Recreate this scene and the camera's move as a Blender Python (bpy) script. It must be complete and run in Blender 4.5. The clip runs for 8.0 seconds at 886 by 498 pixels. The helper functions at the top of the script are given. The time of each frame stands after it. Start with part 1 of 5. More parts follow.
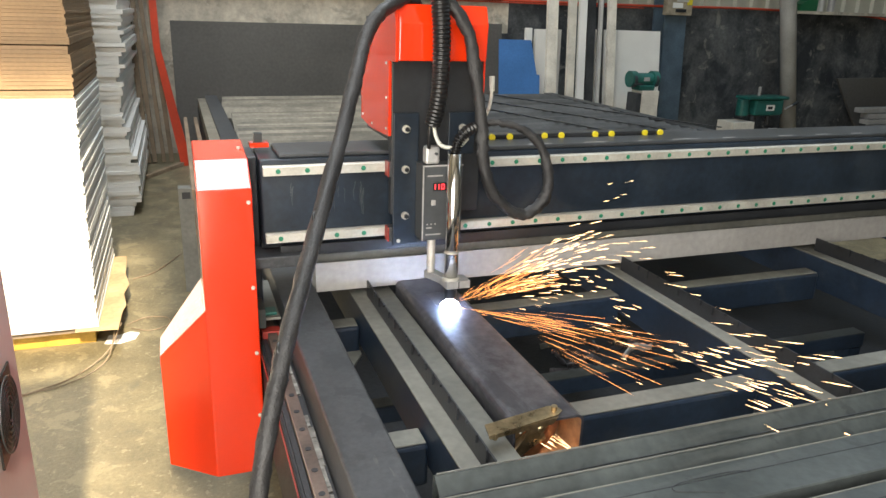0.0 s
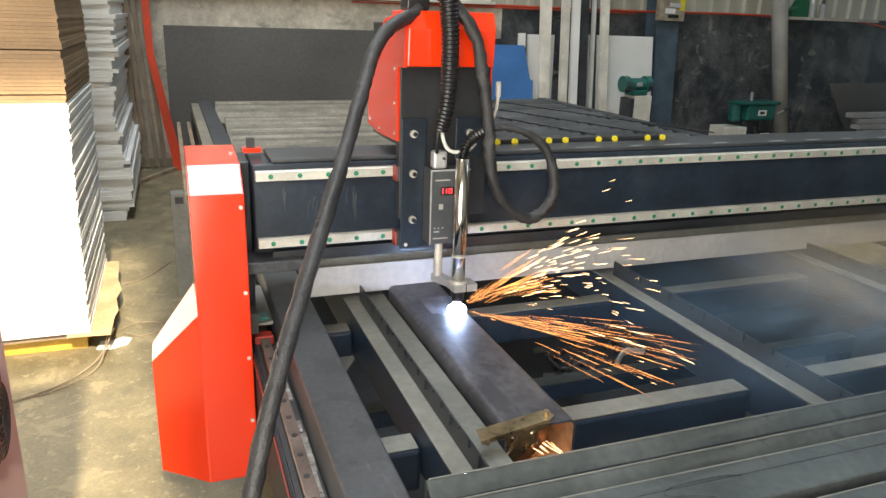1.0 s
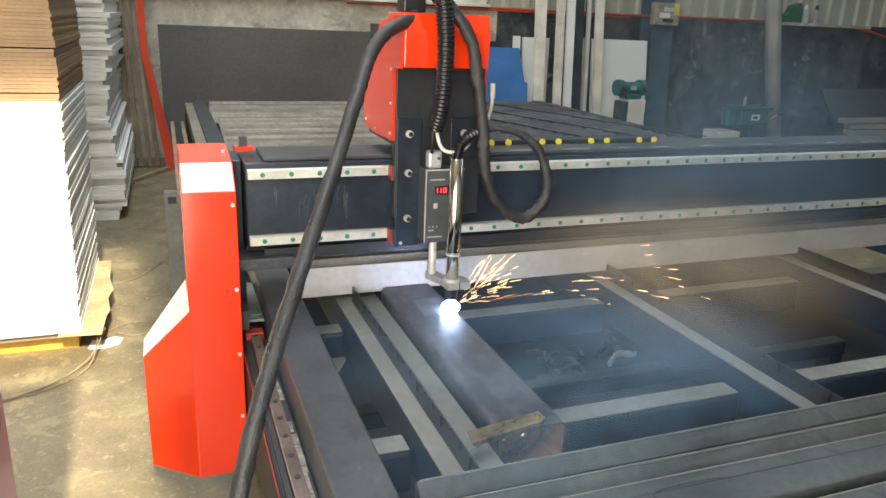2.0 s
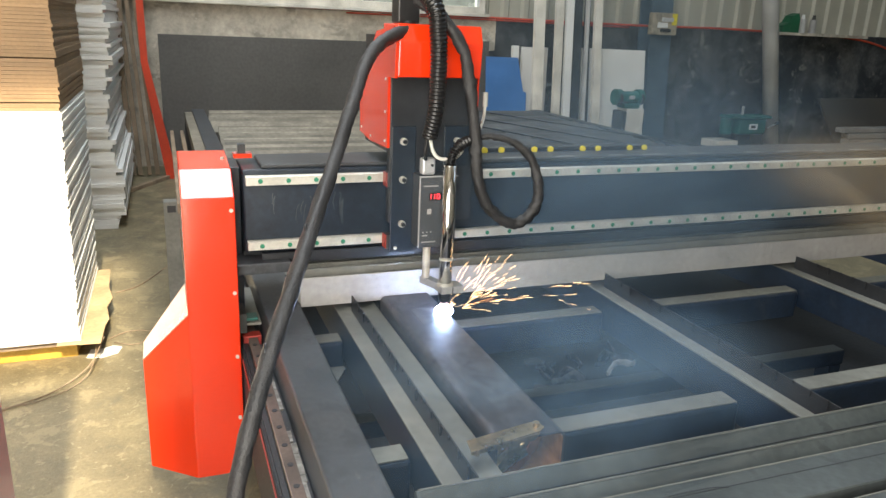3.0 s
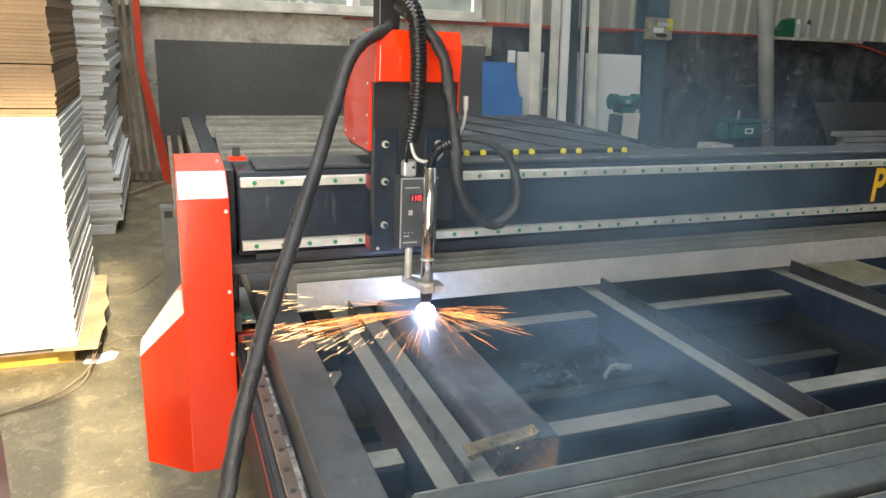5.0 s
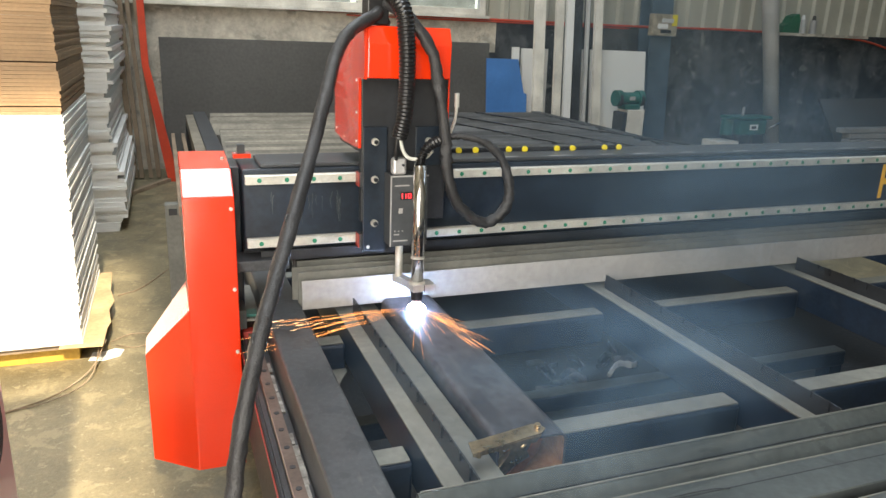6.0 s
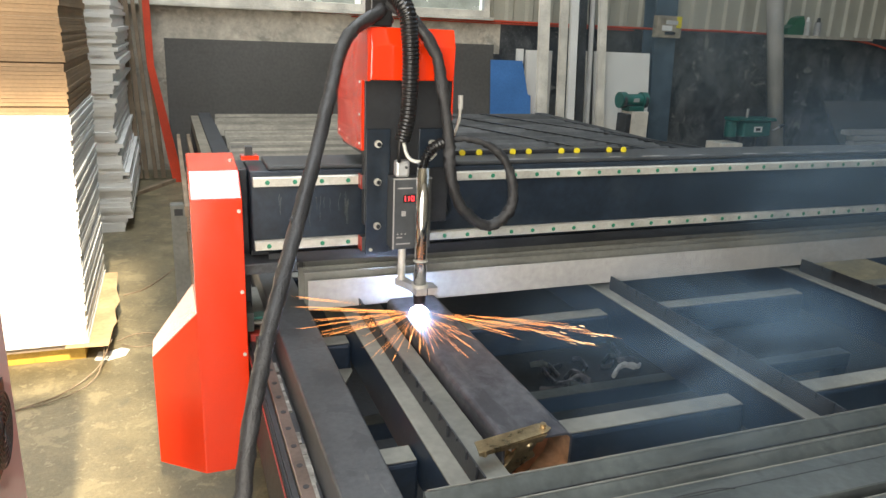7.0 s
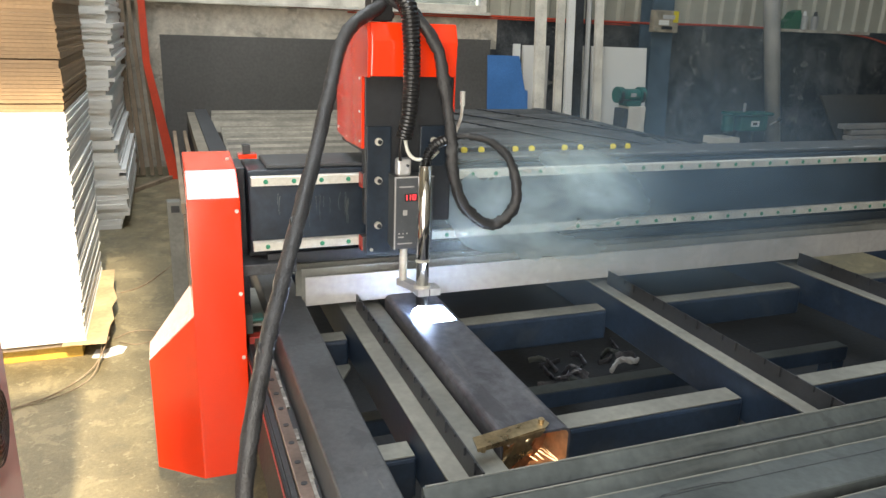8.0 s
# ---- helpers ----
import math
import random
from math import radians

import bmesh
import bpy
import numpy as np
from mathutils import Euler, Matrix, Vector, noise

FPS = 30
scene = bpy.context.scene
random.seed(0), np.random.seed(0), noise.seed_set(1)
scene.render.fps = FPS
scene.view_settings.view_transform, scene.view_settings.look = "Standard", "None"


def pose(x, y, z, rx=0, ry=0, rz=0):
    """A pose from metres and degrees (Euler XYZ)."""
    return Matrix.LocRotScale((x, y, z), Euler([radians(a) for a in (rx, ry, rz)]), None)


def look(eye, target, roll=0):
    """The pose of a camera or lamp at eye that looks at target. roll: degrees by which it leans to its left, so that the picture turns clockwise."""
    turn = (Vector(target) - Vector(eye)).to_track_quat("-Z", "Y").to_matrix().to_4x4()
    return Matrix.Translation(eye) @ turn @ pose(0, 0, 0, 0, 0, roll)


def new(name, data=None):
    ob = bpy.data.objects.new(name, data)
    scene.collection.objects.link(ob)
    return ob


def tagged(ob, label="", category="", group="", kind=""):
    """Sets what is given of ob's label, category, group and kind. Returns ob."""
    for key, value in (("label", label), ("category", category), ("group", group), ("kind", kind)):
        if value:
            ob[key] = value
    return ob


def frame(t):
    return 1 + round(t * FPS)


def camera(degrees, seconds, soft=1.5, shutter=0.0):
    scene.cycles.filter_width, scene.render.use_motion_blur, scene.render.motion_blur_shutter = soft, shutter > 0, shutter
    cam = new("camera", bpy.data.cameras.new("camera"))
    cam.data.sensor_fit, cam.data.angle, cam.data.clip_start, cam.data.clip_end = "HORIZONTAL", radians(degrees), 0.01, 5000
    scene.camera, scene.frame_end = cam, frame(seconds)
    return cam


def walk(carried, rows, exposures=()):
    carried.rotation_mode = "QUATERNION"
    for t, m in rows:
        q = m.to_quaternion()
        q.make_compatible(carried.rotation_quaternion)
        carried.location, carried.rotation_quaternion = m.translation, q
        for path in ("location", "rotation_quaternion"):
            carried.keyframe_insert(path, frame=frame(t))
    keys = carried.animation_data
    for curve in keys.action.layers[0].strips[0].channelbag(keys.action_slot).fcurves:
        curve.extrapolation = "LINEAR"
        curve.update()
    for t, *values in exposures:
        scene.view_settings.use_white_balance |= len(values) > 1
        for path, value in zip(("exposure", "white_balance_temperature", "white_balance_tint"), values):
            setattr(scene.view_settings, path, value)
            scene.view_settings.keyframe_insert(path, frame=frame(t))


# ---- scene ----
H = 0.92  # height of the gantry's upper rail over the floor
cam = camera(62.8, 8.0, soft=1.5)
walk(cam, [
    (0.0, pose(-0.182, -1.561, 1.240, 72.01, -1.66, -19.59)),
    (0.5, pose(-0.181, -1.563, 1.240, 72.09, -1.53, -19.83)),
    (1.0, pose(-0.180, -1.564, 1.242, 72.38, -1.76, -20.05)),
    (1.5, pose(-0.178, -1.565, 1.242, 72.32, -2.11, -20.27)),
    (3.0, pose(-0.181, -1.571, 1.246, 73.21, -2.35, -20.48)),
    (3.5, pose(-0.181, -1.574, 1.247, 73.31, -2.28, -20.50)),
    (4.0, pose(-0.181, -1.576, 1.247, 73.44, -2.27, -20.57)),
    (4.5, pose(-0.180, -1.579, 1.249, 73.65, -2.33, -20.81)),
    (6.0, pose(-0.182, -1.574, 1.249, 73.32, -2.14, -20.45)),
    (6.5, pose(-0.184, -1.578, 1.250, 73.42, -2.18, -20.63)),
    (7.0, pose(-0.190, -1.579, 1.249, 73.42, -2.22, -20.17)),
    (7.5, pose(-0.189, -1.577, 1.247, 73.19, -2.26, -20.10)),
    (8.0, pose(-0.188, -1.576, 1.247, 73.11, -2.01, -20.42)),
])

# ---- light ----
world = bpy.data.worlds.new("sky")
scene.world = world
world.use_nodes = True
wn = world.node_tree.nodes
sky = wn.new("ShaderNodeTexSky")
sky.sky_type = "NISHITA"
sky.sun_disc = False
SUN_UP, SUN_DIR = 36.5, (-0.055, 1.0)
sky.sun_elevation = radians(SUN_UP)
sky.sun_rotation = math.atan2(-SUN_DIR[0], -SUN_DIR[1])
wn["Background"].inputs["Strength"].default_value = 0.10
world.node_tree.links.new(sky.outputs[0], wn["Background"].inputs["Color"])

sun = new("sun", bpy.data.lights.new("sun", "SUN"))
sun.data.energy, sun.data.angle, sun.data.color = 5.0, radians(2.0), (1.0, 0.86, 0.62)
sun.matrix_world = look((0, 0, 0), (SUN_DIR[0], SUN_DIR[1], -math.tan(radians(SUN_UP))))


def opening_light(name, at, target, sx, sy, power, colour):
    """An added area lamp for daylight at an unseen opening of the hall."""
    lamp = new(name, bpy.data.lights.new(name, "AREA"))
    lamp.data.shape, lamp.data.size, lamp.data.size_y = "RECTANGLE", sx, sy
    lamp.data.energy, lamp.data.color = power, colour
    lamp.matrix_world = look(at, target)
    return lamp


# added fill lamps: one at the unseen door, three under the covered roof strips
opening_light("door_fill", (-1.6, -2.58, 1.98), (-1.6, 2, 1.8), 2.9, 3.7, 104, (1.0, 0.93, 0.80))
for x, power, colour in ((-0.1, 104, (0.86, 0.94, 1.0)), (3.4, 12, (0.62, 0.82, 1.0)), (6.2, 22, (0.66, 0.84, 1.0))):
    opening_light("roof_fill", (x, 1.6, 5.42), (x, 1.6, 0), 1.1, 5.0, power, colour)
scene.view_settings.exposure = 1.33


# ---- materials ----
def mat(name, colour, rough=0.6, metal=0.0, vary=0.25, scale=6.0, fine=80.0, bump=0.15, tint=None, coords="Object", spec=0.5, coat=0.0, crisp=0.5, each=0.0):
    """A painted, rolled or raw surface: base colour mottled at two scales, roughness and relief from the same noise."""
    m = bpy.data.materials.new(name)
    m.use_nodes = True
    n, l = m.node_tree.nodes, m.node_tree.links
    b = n["Principled BSDF"]
    tc = n.new("ShaderNodeTexCoord")
    big, small = n.new("ShaderNodeTexNoise"), n.new("ShaderNodeTexNoise")
    for t, s, d in ((big, scale, 8), (small, fine, 4)):
        t.inputs["Scale"].default_value, t.inputs["Detail"].default_value = s, d
        t.inputs["Roughness"].default_value = crisp
        l.new(tc.outputs[coords], t.inputs["Vector"])
    ramp = n.new("ShaderNodeValToRGB")
    ramp.color_ramp.elements[0].position, ramp.color_ramp.elements[1].position = 0.35, 0.68
    lo = tint or tuple(c * (1 - vary) for c in colour)
    hi = tuple(min(1, c * (1 + vary * 0.5)) for c in colour)
    ramp.color_ramp.elements[0].color, ramp.color_ramp.elements[1].color = (*lo, 1), (*hi, 1)
    l.new(big.outputs["Fac"], ramp.inputs["Fac"])
    mix = n.new("ShaderNodeMix")
    mix.data_type, mix.blend_type = "RGBA", "OVERLAY"
    mix.inputs["Factor"].default_value = min(1.0, vary * 1.2)
    l.new(ramp.outputs["Color"], mix.inputs["A"])
    l.new(small.outputs["Fac"], mix.inputs["B"])
    if each:
        info, span, hsv = n.new("ShaderNodeObjectInfo"), n.new("ShaderNodeMapRange"), n.new("ShaderNodeHueSaturation")
        span.inputs["To Min"].default_value, span.inputs["To Max"].default_value = 1 - each, 1 + each
        l.new(info.outputs["Random"], span.inputs["Value"])
        l.new(span.outputs["Result"], hsv.inputs["Value"])
        l.new(mix.outputs["Result"], hsv.inputs["Color"])
        l.new(hsv.outputs["Color"], b.inputs["Base Color"])
    else:
        l.new(mix.outputs["Result"], b.inputs["Base Color"])
    mr = n.new("ShaderNodeMapRange")
    mr.inputs["To Min"].default_value, mr.inputs["To Max"].default_value = max(0.02, rough - 0.12), min(1, rough + 0.12)
    l.new(big.outputs["Fac"], mr.inputs["Value"])
    l.new(mr.outputs["Result"], b.inputs["Roughness"])
    b.inputs["Metallic"].default_value = metal
    b.inputs["Specular IOR Level"].default_value = spec
    b.inputs["Coat Weight"].default_value = coat
    if bump:
        bp = n.new("ShaderNodeBump")
        bp.inputs["Strength"].default_value, bp.inputs["Distance"].default_value = bump, 0.004
        l.new(small.outputs["Fac"], bp.inputs["Height"])
        l.new(bp.outputs["Normal"], b.inputs["Normal"])
    return m


def patches(m, colour, scale, lo, hi, amount=1.0, stretch=(1, 1, 1), seed=0.0):
    """Lays flakes, stains or worn spots with a shape of their own over a material's colour."""
    n, l = m.node_tree.nodes, m.node_tree.links
    base = n["Principled BSDF"].inputs["Base Color"]
    under = base.links[0].from_socket
    tc, mp, tx, mr, mix = (n.new("ShaderNode" + k) for k in ("TexCoord", "Mapping", "TexNoise", "MapRange", "Mix"))
    mp.inputs["Scale"].default_value, mp.inputs["Location"].default_value = stretch, (seed, seed * 0.7, seed * 1.3)
    tx.inputs["Scale"].default_value, tx.inputs["Detail"].default_value, tx.inputs["Roughness"].default_value = scale, 9, 0.62
    tx.inputs["Distortion"].default_value = 0.5
    mr.inputs["From Min"].default_value, mr.inputs["From Max"].default_value, mr.inputs["To Max"].default_value = lo, hi, amount
    mix.data_type = "RGBA"
    mix.inputs["B"].default_value = (*colour, 1)
    l.new(tc.outputs["Object"], mp.inputs["Vector"]), l.new(mp.outputs[0], tx.inputs["Vector"]), l.new(tx.outputs["Fac"], mr.inputs["Value"])
    l.new(mr.outputs[0], mix.inputs["Factor"]), l.new(under, mix.inputs["A"]), l.new(mix.outputs["Result"], base)
    return m


def glow(name, colour, strength):
    m = bpy.data.materials.new(name)
    m.use_nodes = True
    b = m.node_tree.nodes["Principled BSDF"]
    b.inputs["Base Color"].default_value = (*colour, 1)
    b.inputs["Emission Color"].default_value, b.inputs["Emission Strength"].default_value = (*colour, 1), strength
    return m


M_FLOOR = mat("worn_concrete", (0.20, 0.168, 0.100), 0.5, vary=0.4, scale=5, fine=90, bump=0.5, tint=(0.125, 0.104, 0.064), crisp=0.68)
patches(M_FLOOR, (0.30, 0.25, 0.150), 9.0, 0.55, 0.60, 0.6)
patches(M_FLOOR, (0.30, 0.26, 0.165), 40.0, 0.60, 0.62, 0.7, seed=3)
patches(M_FLOOR, (0.11, 0.098, 0.07), 4.0, 0.60, 0.68, 0.7, seed=9)
M_ORANGE = mat("orange_powder_coat", (0.76, 0.036, 0.005), 0.17, vary=0.05, scale=3, fine=300, bump=0.02, coat=0.7, spec=0.6)
M_REDPOST = mat("orange_red_gloss_paint", (0.62, 0.05, 0.012), 0.55, vary=0.2, scale=4, fine=80, bump=0.05)
M_STEEL = mat("dark_painted_steel", (0.046, 0.050, 0.056), 0.48, vary=0.45, scale=5, fine=90, bump=0.08, crisp=0.65)
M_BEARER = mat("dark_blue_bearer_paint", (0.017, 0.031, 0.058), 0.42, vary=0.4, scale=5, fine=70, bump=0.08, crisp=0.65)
M_BEAM = mat("blue_black_beam_paint", (0.015, 0.024, 0.038), 0.36, vary=0.5, scale=4, fine=60, bump=0.08, crisp=0.65)
M_GREY = mat("grey_primed_steel", (0.064, 0.073, 0.073), 0.34, vary=0.35, scale=5, fine=70, bump=0.1)
M_PLATE = mat("light_grey_plate", (0.36, 0.35, 0.34), 0.5, vary=0.2, scale=4, fine=60, bump=0.06)
M_BLACK = mat("black_steel", (0.022, 0.024, 0.028), 0.38, vary=0.3, scale=8, fine=100, bump=0.06)
M_RAIL = mat("ground_steel_rail", (0.62, 0.60, 0.54), 0.42, 0.45, vary=0.2, scale=14, fine=120, bump=0.05)
M_YRAIL = mat("browned_rail", (0.17, 0.125, 0.105), 0.38, 0.5, vary=0.3, scale=10, fine=120, bump=0.05)
M_CHROME = mat("polished_torch_steel", (0.72, 0.70, 0.68), 0.13, 1.0, vary=0.08, scale=20, fine=200, bump=0.0)
M_BRASS = mat("brassy_clamp_steel", (0.38, 0.29, 0.17), 0.3, 0.9, vary=0.35, scale=30, fine=150, bump=0.08)
M_COPPER = mat("copper_shoe", (0.62, 0.27, 0.14), 0.35, 0.9, vary=0.3, scale=30, fine=150, bump=0.08)
M_HOSE = mat("black_woven_hose", (0.030, 0.030, 0.032), 0.5, vary=0.4, scale=12, fine=260, bump=0.5)
M_RUBBER = mat("black_corrugated_plastic", (0.010, 0.010, 0.011), 0.3, vary=0.2, scale=12, fine=200, bump=0.05)
M_GREEN = mat("green_bolt_cap", (0.02, 0.22, 0.12), 0.5, vary=0.2, scale=60, bump=0)
M_TUBE = mat("mill_scale_tube", (0.11, 0.11, 0.12), 0.46, 0.5, vary=0.5, scale=5, fine=40, bump=0.1, tint=(0.066, 0.066, 0.080), crisp=0.65)
patches(M_STEEL, (0.024, 0.026, 0.030), 13.0, 0.57, 0.60, 0.6, seed=1)
patches(M_STEEL, (0.10, 0.10, 0.098), 26.0, 0.66, 0.69, 0.5, stretch=(2.5, 0.5, 2), seed=2)
patches(M_GREY, (0.105, 0.112, 0.108), 7.0, 0.58, 0.66, 0.45, stretch=(0.35, 2.5, 2.5), seed=3)
patches(M_GREY, (0.035, 0.038, 0.038), 16.0, 0.64, 0.67, 0.6, seed=4)
patches(M_TUBE, (0.19, 0.175, 0.17), 8.0, 0.56, 0.66, 0.5, stretch=(3.5, 0.5, 3), seed=5)
patches(M_TUBE, (0.045, 0.045, 0.052), 9.0, 0.58, 0.63, 0.6, stretch=(2, 0.7, 2), seed=6)
patches(M_BEAM, (0.036, 0.046, 0.056), 5.0, 0.55, 0.66, 0.5, stretch=(1, 1, 0.6), seed=7)
patches(M_BEARER, (0.038, 0.050, 0.066), 8.0, 0.57, 0.66, 0.5, seed=8)
M_PANEL = mat("grey_panel_edge", (0.50, 0.50, 0.50), 0.5, vary=0.2, scale=5, fine=60, bump=0.1)
M_ALU = mat("anodised_aluminium", (0.50, 0.50, 0.50), 0.4, 0.5, vary=0.15, scale=20, bump=0.03)
M_FACE = mat("dark_grey_face_plate", (0.06, 0.065, 0.07), 0.4, vary=0.15, scale=10, bump=0.02)
M_WHITE = mat("white_board", (0.80, 0.79, 0.76), 0.5, vary=0.08, scale=3, bump=0.05, each=0.06)
M_KRAFT = mat("brown_fibreboard", (0.30, 0.195, 0.105), 0.75, vary=0.2, scale=5, fine=90, bump=0.15, each=0.09)
M_CARD = mat("cardboard", (0.46, 0.33, 0.18), 0.8, vary=0.25, scale=8, fine=60, bump=0.15)
M_YELLOW = mat("yellow_pallet", (0.50, 0.30, 0.04), 0.6, vary=0.25, scale=8, bump=0.1)
M_CAP = mat("yellow_plastic", (0.75, 0.62, 0.03), 0.4, vary=0.08, scale=30, bump=0)
M_WALL = mat("grimy_grey_render", (0.105, 0.108, 0.108), 0.85, vary=0.6, scale=3.0, fine=30, bump=0.5, tint=(0.028, 0.031, 0.036), crisp=0.70)
patches(M_WALL, (0.016, 0.020, 0.026), 2.2, 0.50, 0.60, 0.8, seed=2)
patches(M_WALL, (0.27, 0.255, 0.23), 4.5, 0.60, 0.65, 0.6, seed=5)
patches(M_WALL, (0.19, 0.18, 0.165), 11.0, 0.62, 0.66, 0.6, seed=8)
M_WALLTOP = mat("bare_cement", (0.56, 0.50, 0.41), 0.85, vary=0.45, scale=2.4, fine=14, bump=0.4, tint=(0.32, 0.285, 0.23), crisp=0.7)
patches(M_WALLTOP, (0.22, 0.20, 0.165), 3.4, 0.55, 0.62, 0.6, stretch=(1, 1, 1.7), seed=4)
patches(M_WALLTOP, (0.70, 0.64, 0.54), 8.0, 0.60, 0.64, 0.5, seed=6)
M_CLAD = mat("cream_corrugated_sheet", (0.46, 0.44, 0.36), 0.5, vary=0.15, scale=2, bump=0.05)
M_BOARD = mat("dark_grey_board", (0.105, 0.099, 0.092), 0.6, vary=0.25, scale=1.2, fine=40, bump=0.08)
M_BLUE = mat("blue_sheet", (0.07, 0.21, 0.52), 0.5, vary=0.15, scale=3, bump=0.05)
M_TIMBER = mat("weathered_pale_timber", (0.78, 0.73, 0.64), 0.6, vary=0.25, scale=5, bump=0.1, each=0.1)
M_DKTIMBER = mat("dark_timber", (0.27, 0.20, 0.135), 0.7, vary=0.35, scale=6, bump=0.15)
M_MACHINE = mat("green_machine_enamel", (0.02, 0.13, 0.11), 0.4, vary=0.3, scale=10, bump=0.05)
M_PIPE = mat("grey_plastic_pipe", (0.56, 0.55, 0.53), 0.45, vary=0.2, scale=4, bump=0.05)
M_REDWIRE = mat("red_cable", (0.55, 0.07, 0.03), 0.5, vary=0.15, scale=9, bump=0)
M_CABINET = mat("pale_pink_cabinet", (0.62, 0.52, 0.52), 0.45, vary=0.06, scale=3, bump=0.03)
M_SLAT = mat("rusted_bed_slat", (0.20, 0.178, 0.140), 0.6, 0.2, vary=0.35, scale=5, fine=50, bump=0.2, each=0.35)
M_DKSLAT = mat("dark_bed_slat", (0.10, 0.10, 0.10), 0.55, 0.2, vary=0.35, scale=5, fine=50, bump=0.2, each=0.25)
M_GRIME = mat("white_plaster_dust", (0.34, 0.32, 0.29), 0.9, vary=0.4, scale=40, bump=0.3)
M_MIDGREY = mat("mid_grey_steel", (0.180, 0.180, 0.160), 0.65, vary=0.25, scale=6, fine=60, bump=0.1)
M_DKRED = mat("dull_red_paint", (0.32, 0.03, 0.02), 0.5, vary=0.2, scale=8)
M_LITBROWN = mat("lit_brown_tube_inside", (0.40, 0.23, 0.13), 0.5, 0.3, vary=0.4, scale=12, fine=80)
M_LETTER = mat("amber_lettering", (0.80, 0.45, 0.02), 0.5, vary=0.1, scale=20, bump=0)
M_GRUBBY = mat("grubby_beige_plastic", (0.36, 0.31, 0.23), 0.6, vary=0.4, scale=14, crisp=0.65)
M_NEARBLACK = mat("matte_near_black", (0.012, 0.014, 0.018), 0.7, vary=0.5, scale=5, fine=60, bump=0.4)
M_CLEAR = mat("milky_tube", (0.6, 0.6, 0.55), 0.3, vary=0.1, scale=20, bump=0)
M_COLUMN = mat("blue_grey_column_paint", (0.085, 0.125, 0.165), 0.45, vary=0.3, scale=5, fine=60, bump=0.08)
M_ARCLIT = glow("white_arc_lit_glow", (0.72, 0.86, 1.0), 13)
M_ARC = glow("plasma_arc", (0.48, 0.66, 1.0), 80)
M_SPARK = glow("orange_hot_spark", (1.0, 0.37, 0.10), 1.3)
M_SPARKHOT = glow("yellow_hot_spark", (1.0, 0.60, 0.28), 3.2)
M_LED = glow("red_digits", (1.0, 0.04, 0.05), 1.2)


# ---- mesh helpers ----
def box(bm, x0, x1, y0, y1, z0, z1, bevel=0.0, m=None):
    made = bmesh.ops.create_cube(bm, size=1)["verts"]
    for v in made:
        v.co = Vector((x0 + (v.co.x + 0.5) * (x1 - x0), y0 + (v.co.y + 0.5) * (y1 - y0), z0 + (v.co.z + 0.5) * (z1 - z0)))
    if bevel:
        edges = {e for v in made for e in v.link_edges}
        got = bmesh.ops.bevel(bm, geom=list(edges), offset=bevel, segments=2, affect="EDGES", profile=0.5)
        made = list({v for f in got["faces"] for v in f.verts} | {v for v in made if v.is_valid})
    if m:
        bmesh.ops.transform(bm, matrix=m, verts=made)
    return bm


def rod(bm, a, b, r, r2=None, seg=16):
    a, b = Vector(a), Vector(b)
    turn = (b - a).to_track_quat("Z", "Y").to_matrix().to_4x4()
    bmesh.ops.create_cone(bm, cap_ends=True, segments=seg, radius1=r, radius2=r if r2 is None else r2, depth=(b - a).length,
                          matrix=Matrix.Translation((a + b) / 2) @ turn)
    return bm


def prism(bm, outline, axis, lo, hi):
    """An outline of two coordinates drawn out along the third axis."""
    def at(p, w):
        q = list(p)
        q.insert("xyz".index(axis), w)
        return Vector(q)
    a, b = [bm.verts.new(at(p, lo)) for p in outline], [bm.verts.new(at(p, hi)) for p in outline]
    bm.faces.new(a), bm.faces.new(b[::-1])
    for i in range(len(a)):
        j = (i + 1) % len(a)
        bm.faces.new((a[j], a[i], b[i], b[j]))
    bmesh.ops.recalc_face_normals(bm, faces=bm.faces)
    return bm


def smooth_path(points, steps=8):
    p = [Vector(q) for q in points]
    p = [2 * p[0] - p[1], *p, 2 * p[-1] - p[-2]]
    out = []
    for i in range(1, len(p) - 2):
        for k in range(steps):
            t = k / steps
            out.append(0.5 * (2 * p[i] + (p[i + 1] - p[i - 1]) * t + (2 * p[i - 1] - 5 * p[i] + 4 * p[i + 1] - p[i + 2]) * t * t
                              + (3 * p[i] - p[i - 1] - 3 * p[i + 1] + p[i + 2]) * t ** 3))
    return [*out, p[-2]]


def sweep(bm, points, radius, seg=12, steps=8, flat=1.0, crease=0.0):
    """A hose along a smooth path; radius may be a function of the share of the way."""
    path = smooth_path(points, steps)
    rings, side = [], None
    for i, c in enumerate(path):
        d = (path[min(i + 1, len(path) - 1)] - path[max(i - 1, 0)]).normalized()
        side = (Vector((0, 1, 0)) if side is None else side)
        side = (side - d * side.dot(d)).normalized()
        up = d.cross(side)
        r = radius(i / (len(path) - 1)) if callable(radius) else radius
        ring = []
        for k in range(seg):
            a = 2 * math.pi * k / seg
            w = r * (1 + crease * noise.noise(Vector((i * 0.9, math.cos(a) * 1.3, math.sin(a) * 1.3))))
            ring.append(bm.verts.new(c + side * math.cos(a) * w * flat + up * math.sin(a) * w))
        rings.append(ring)
    for a, b in zip(rings, rings[1:]):
        for k in range(seg):
            bm.faces.new((a[k], a[(k + 1) % seg], b[(k + 1) % seg], b[k]))
    bm.faces.new(rings[0][::-1]), bm.faces.new(rings[-1])
    return bm


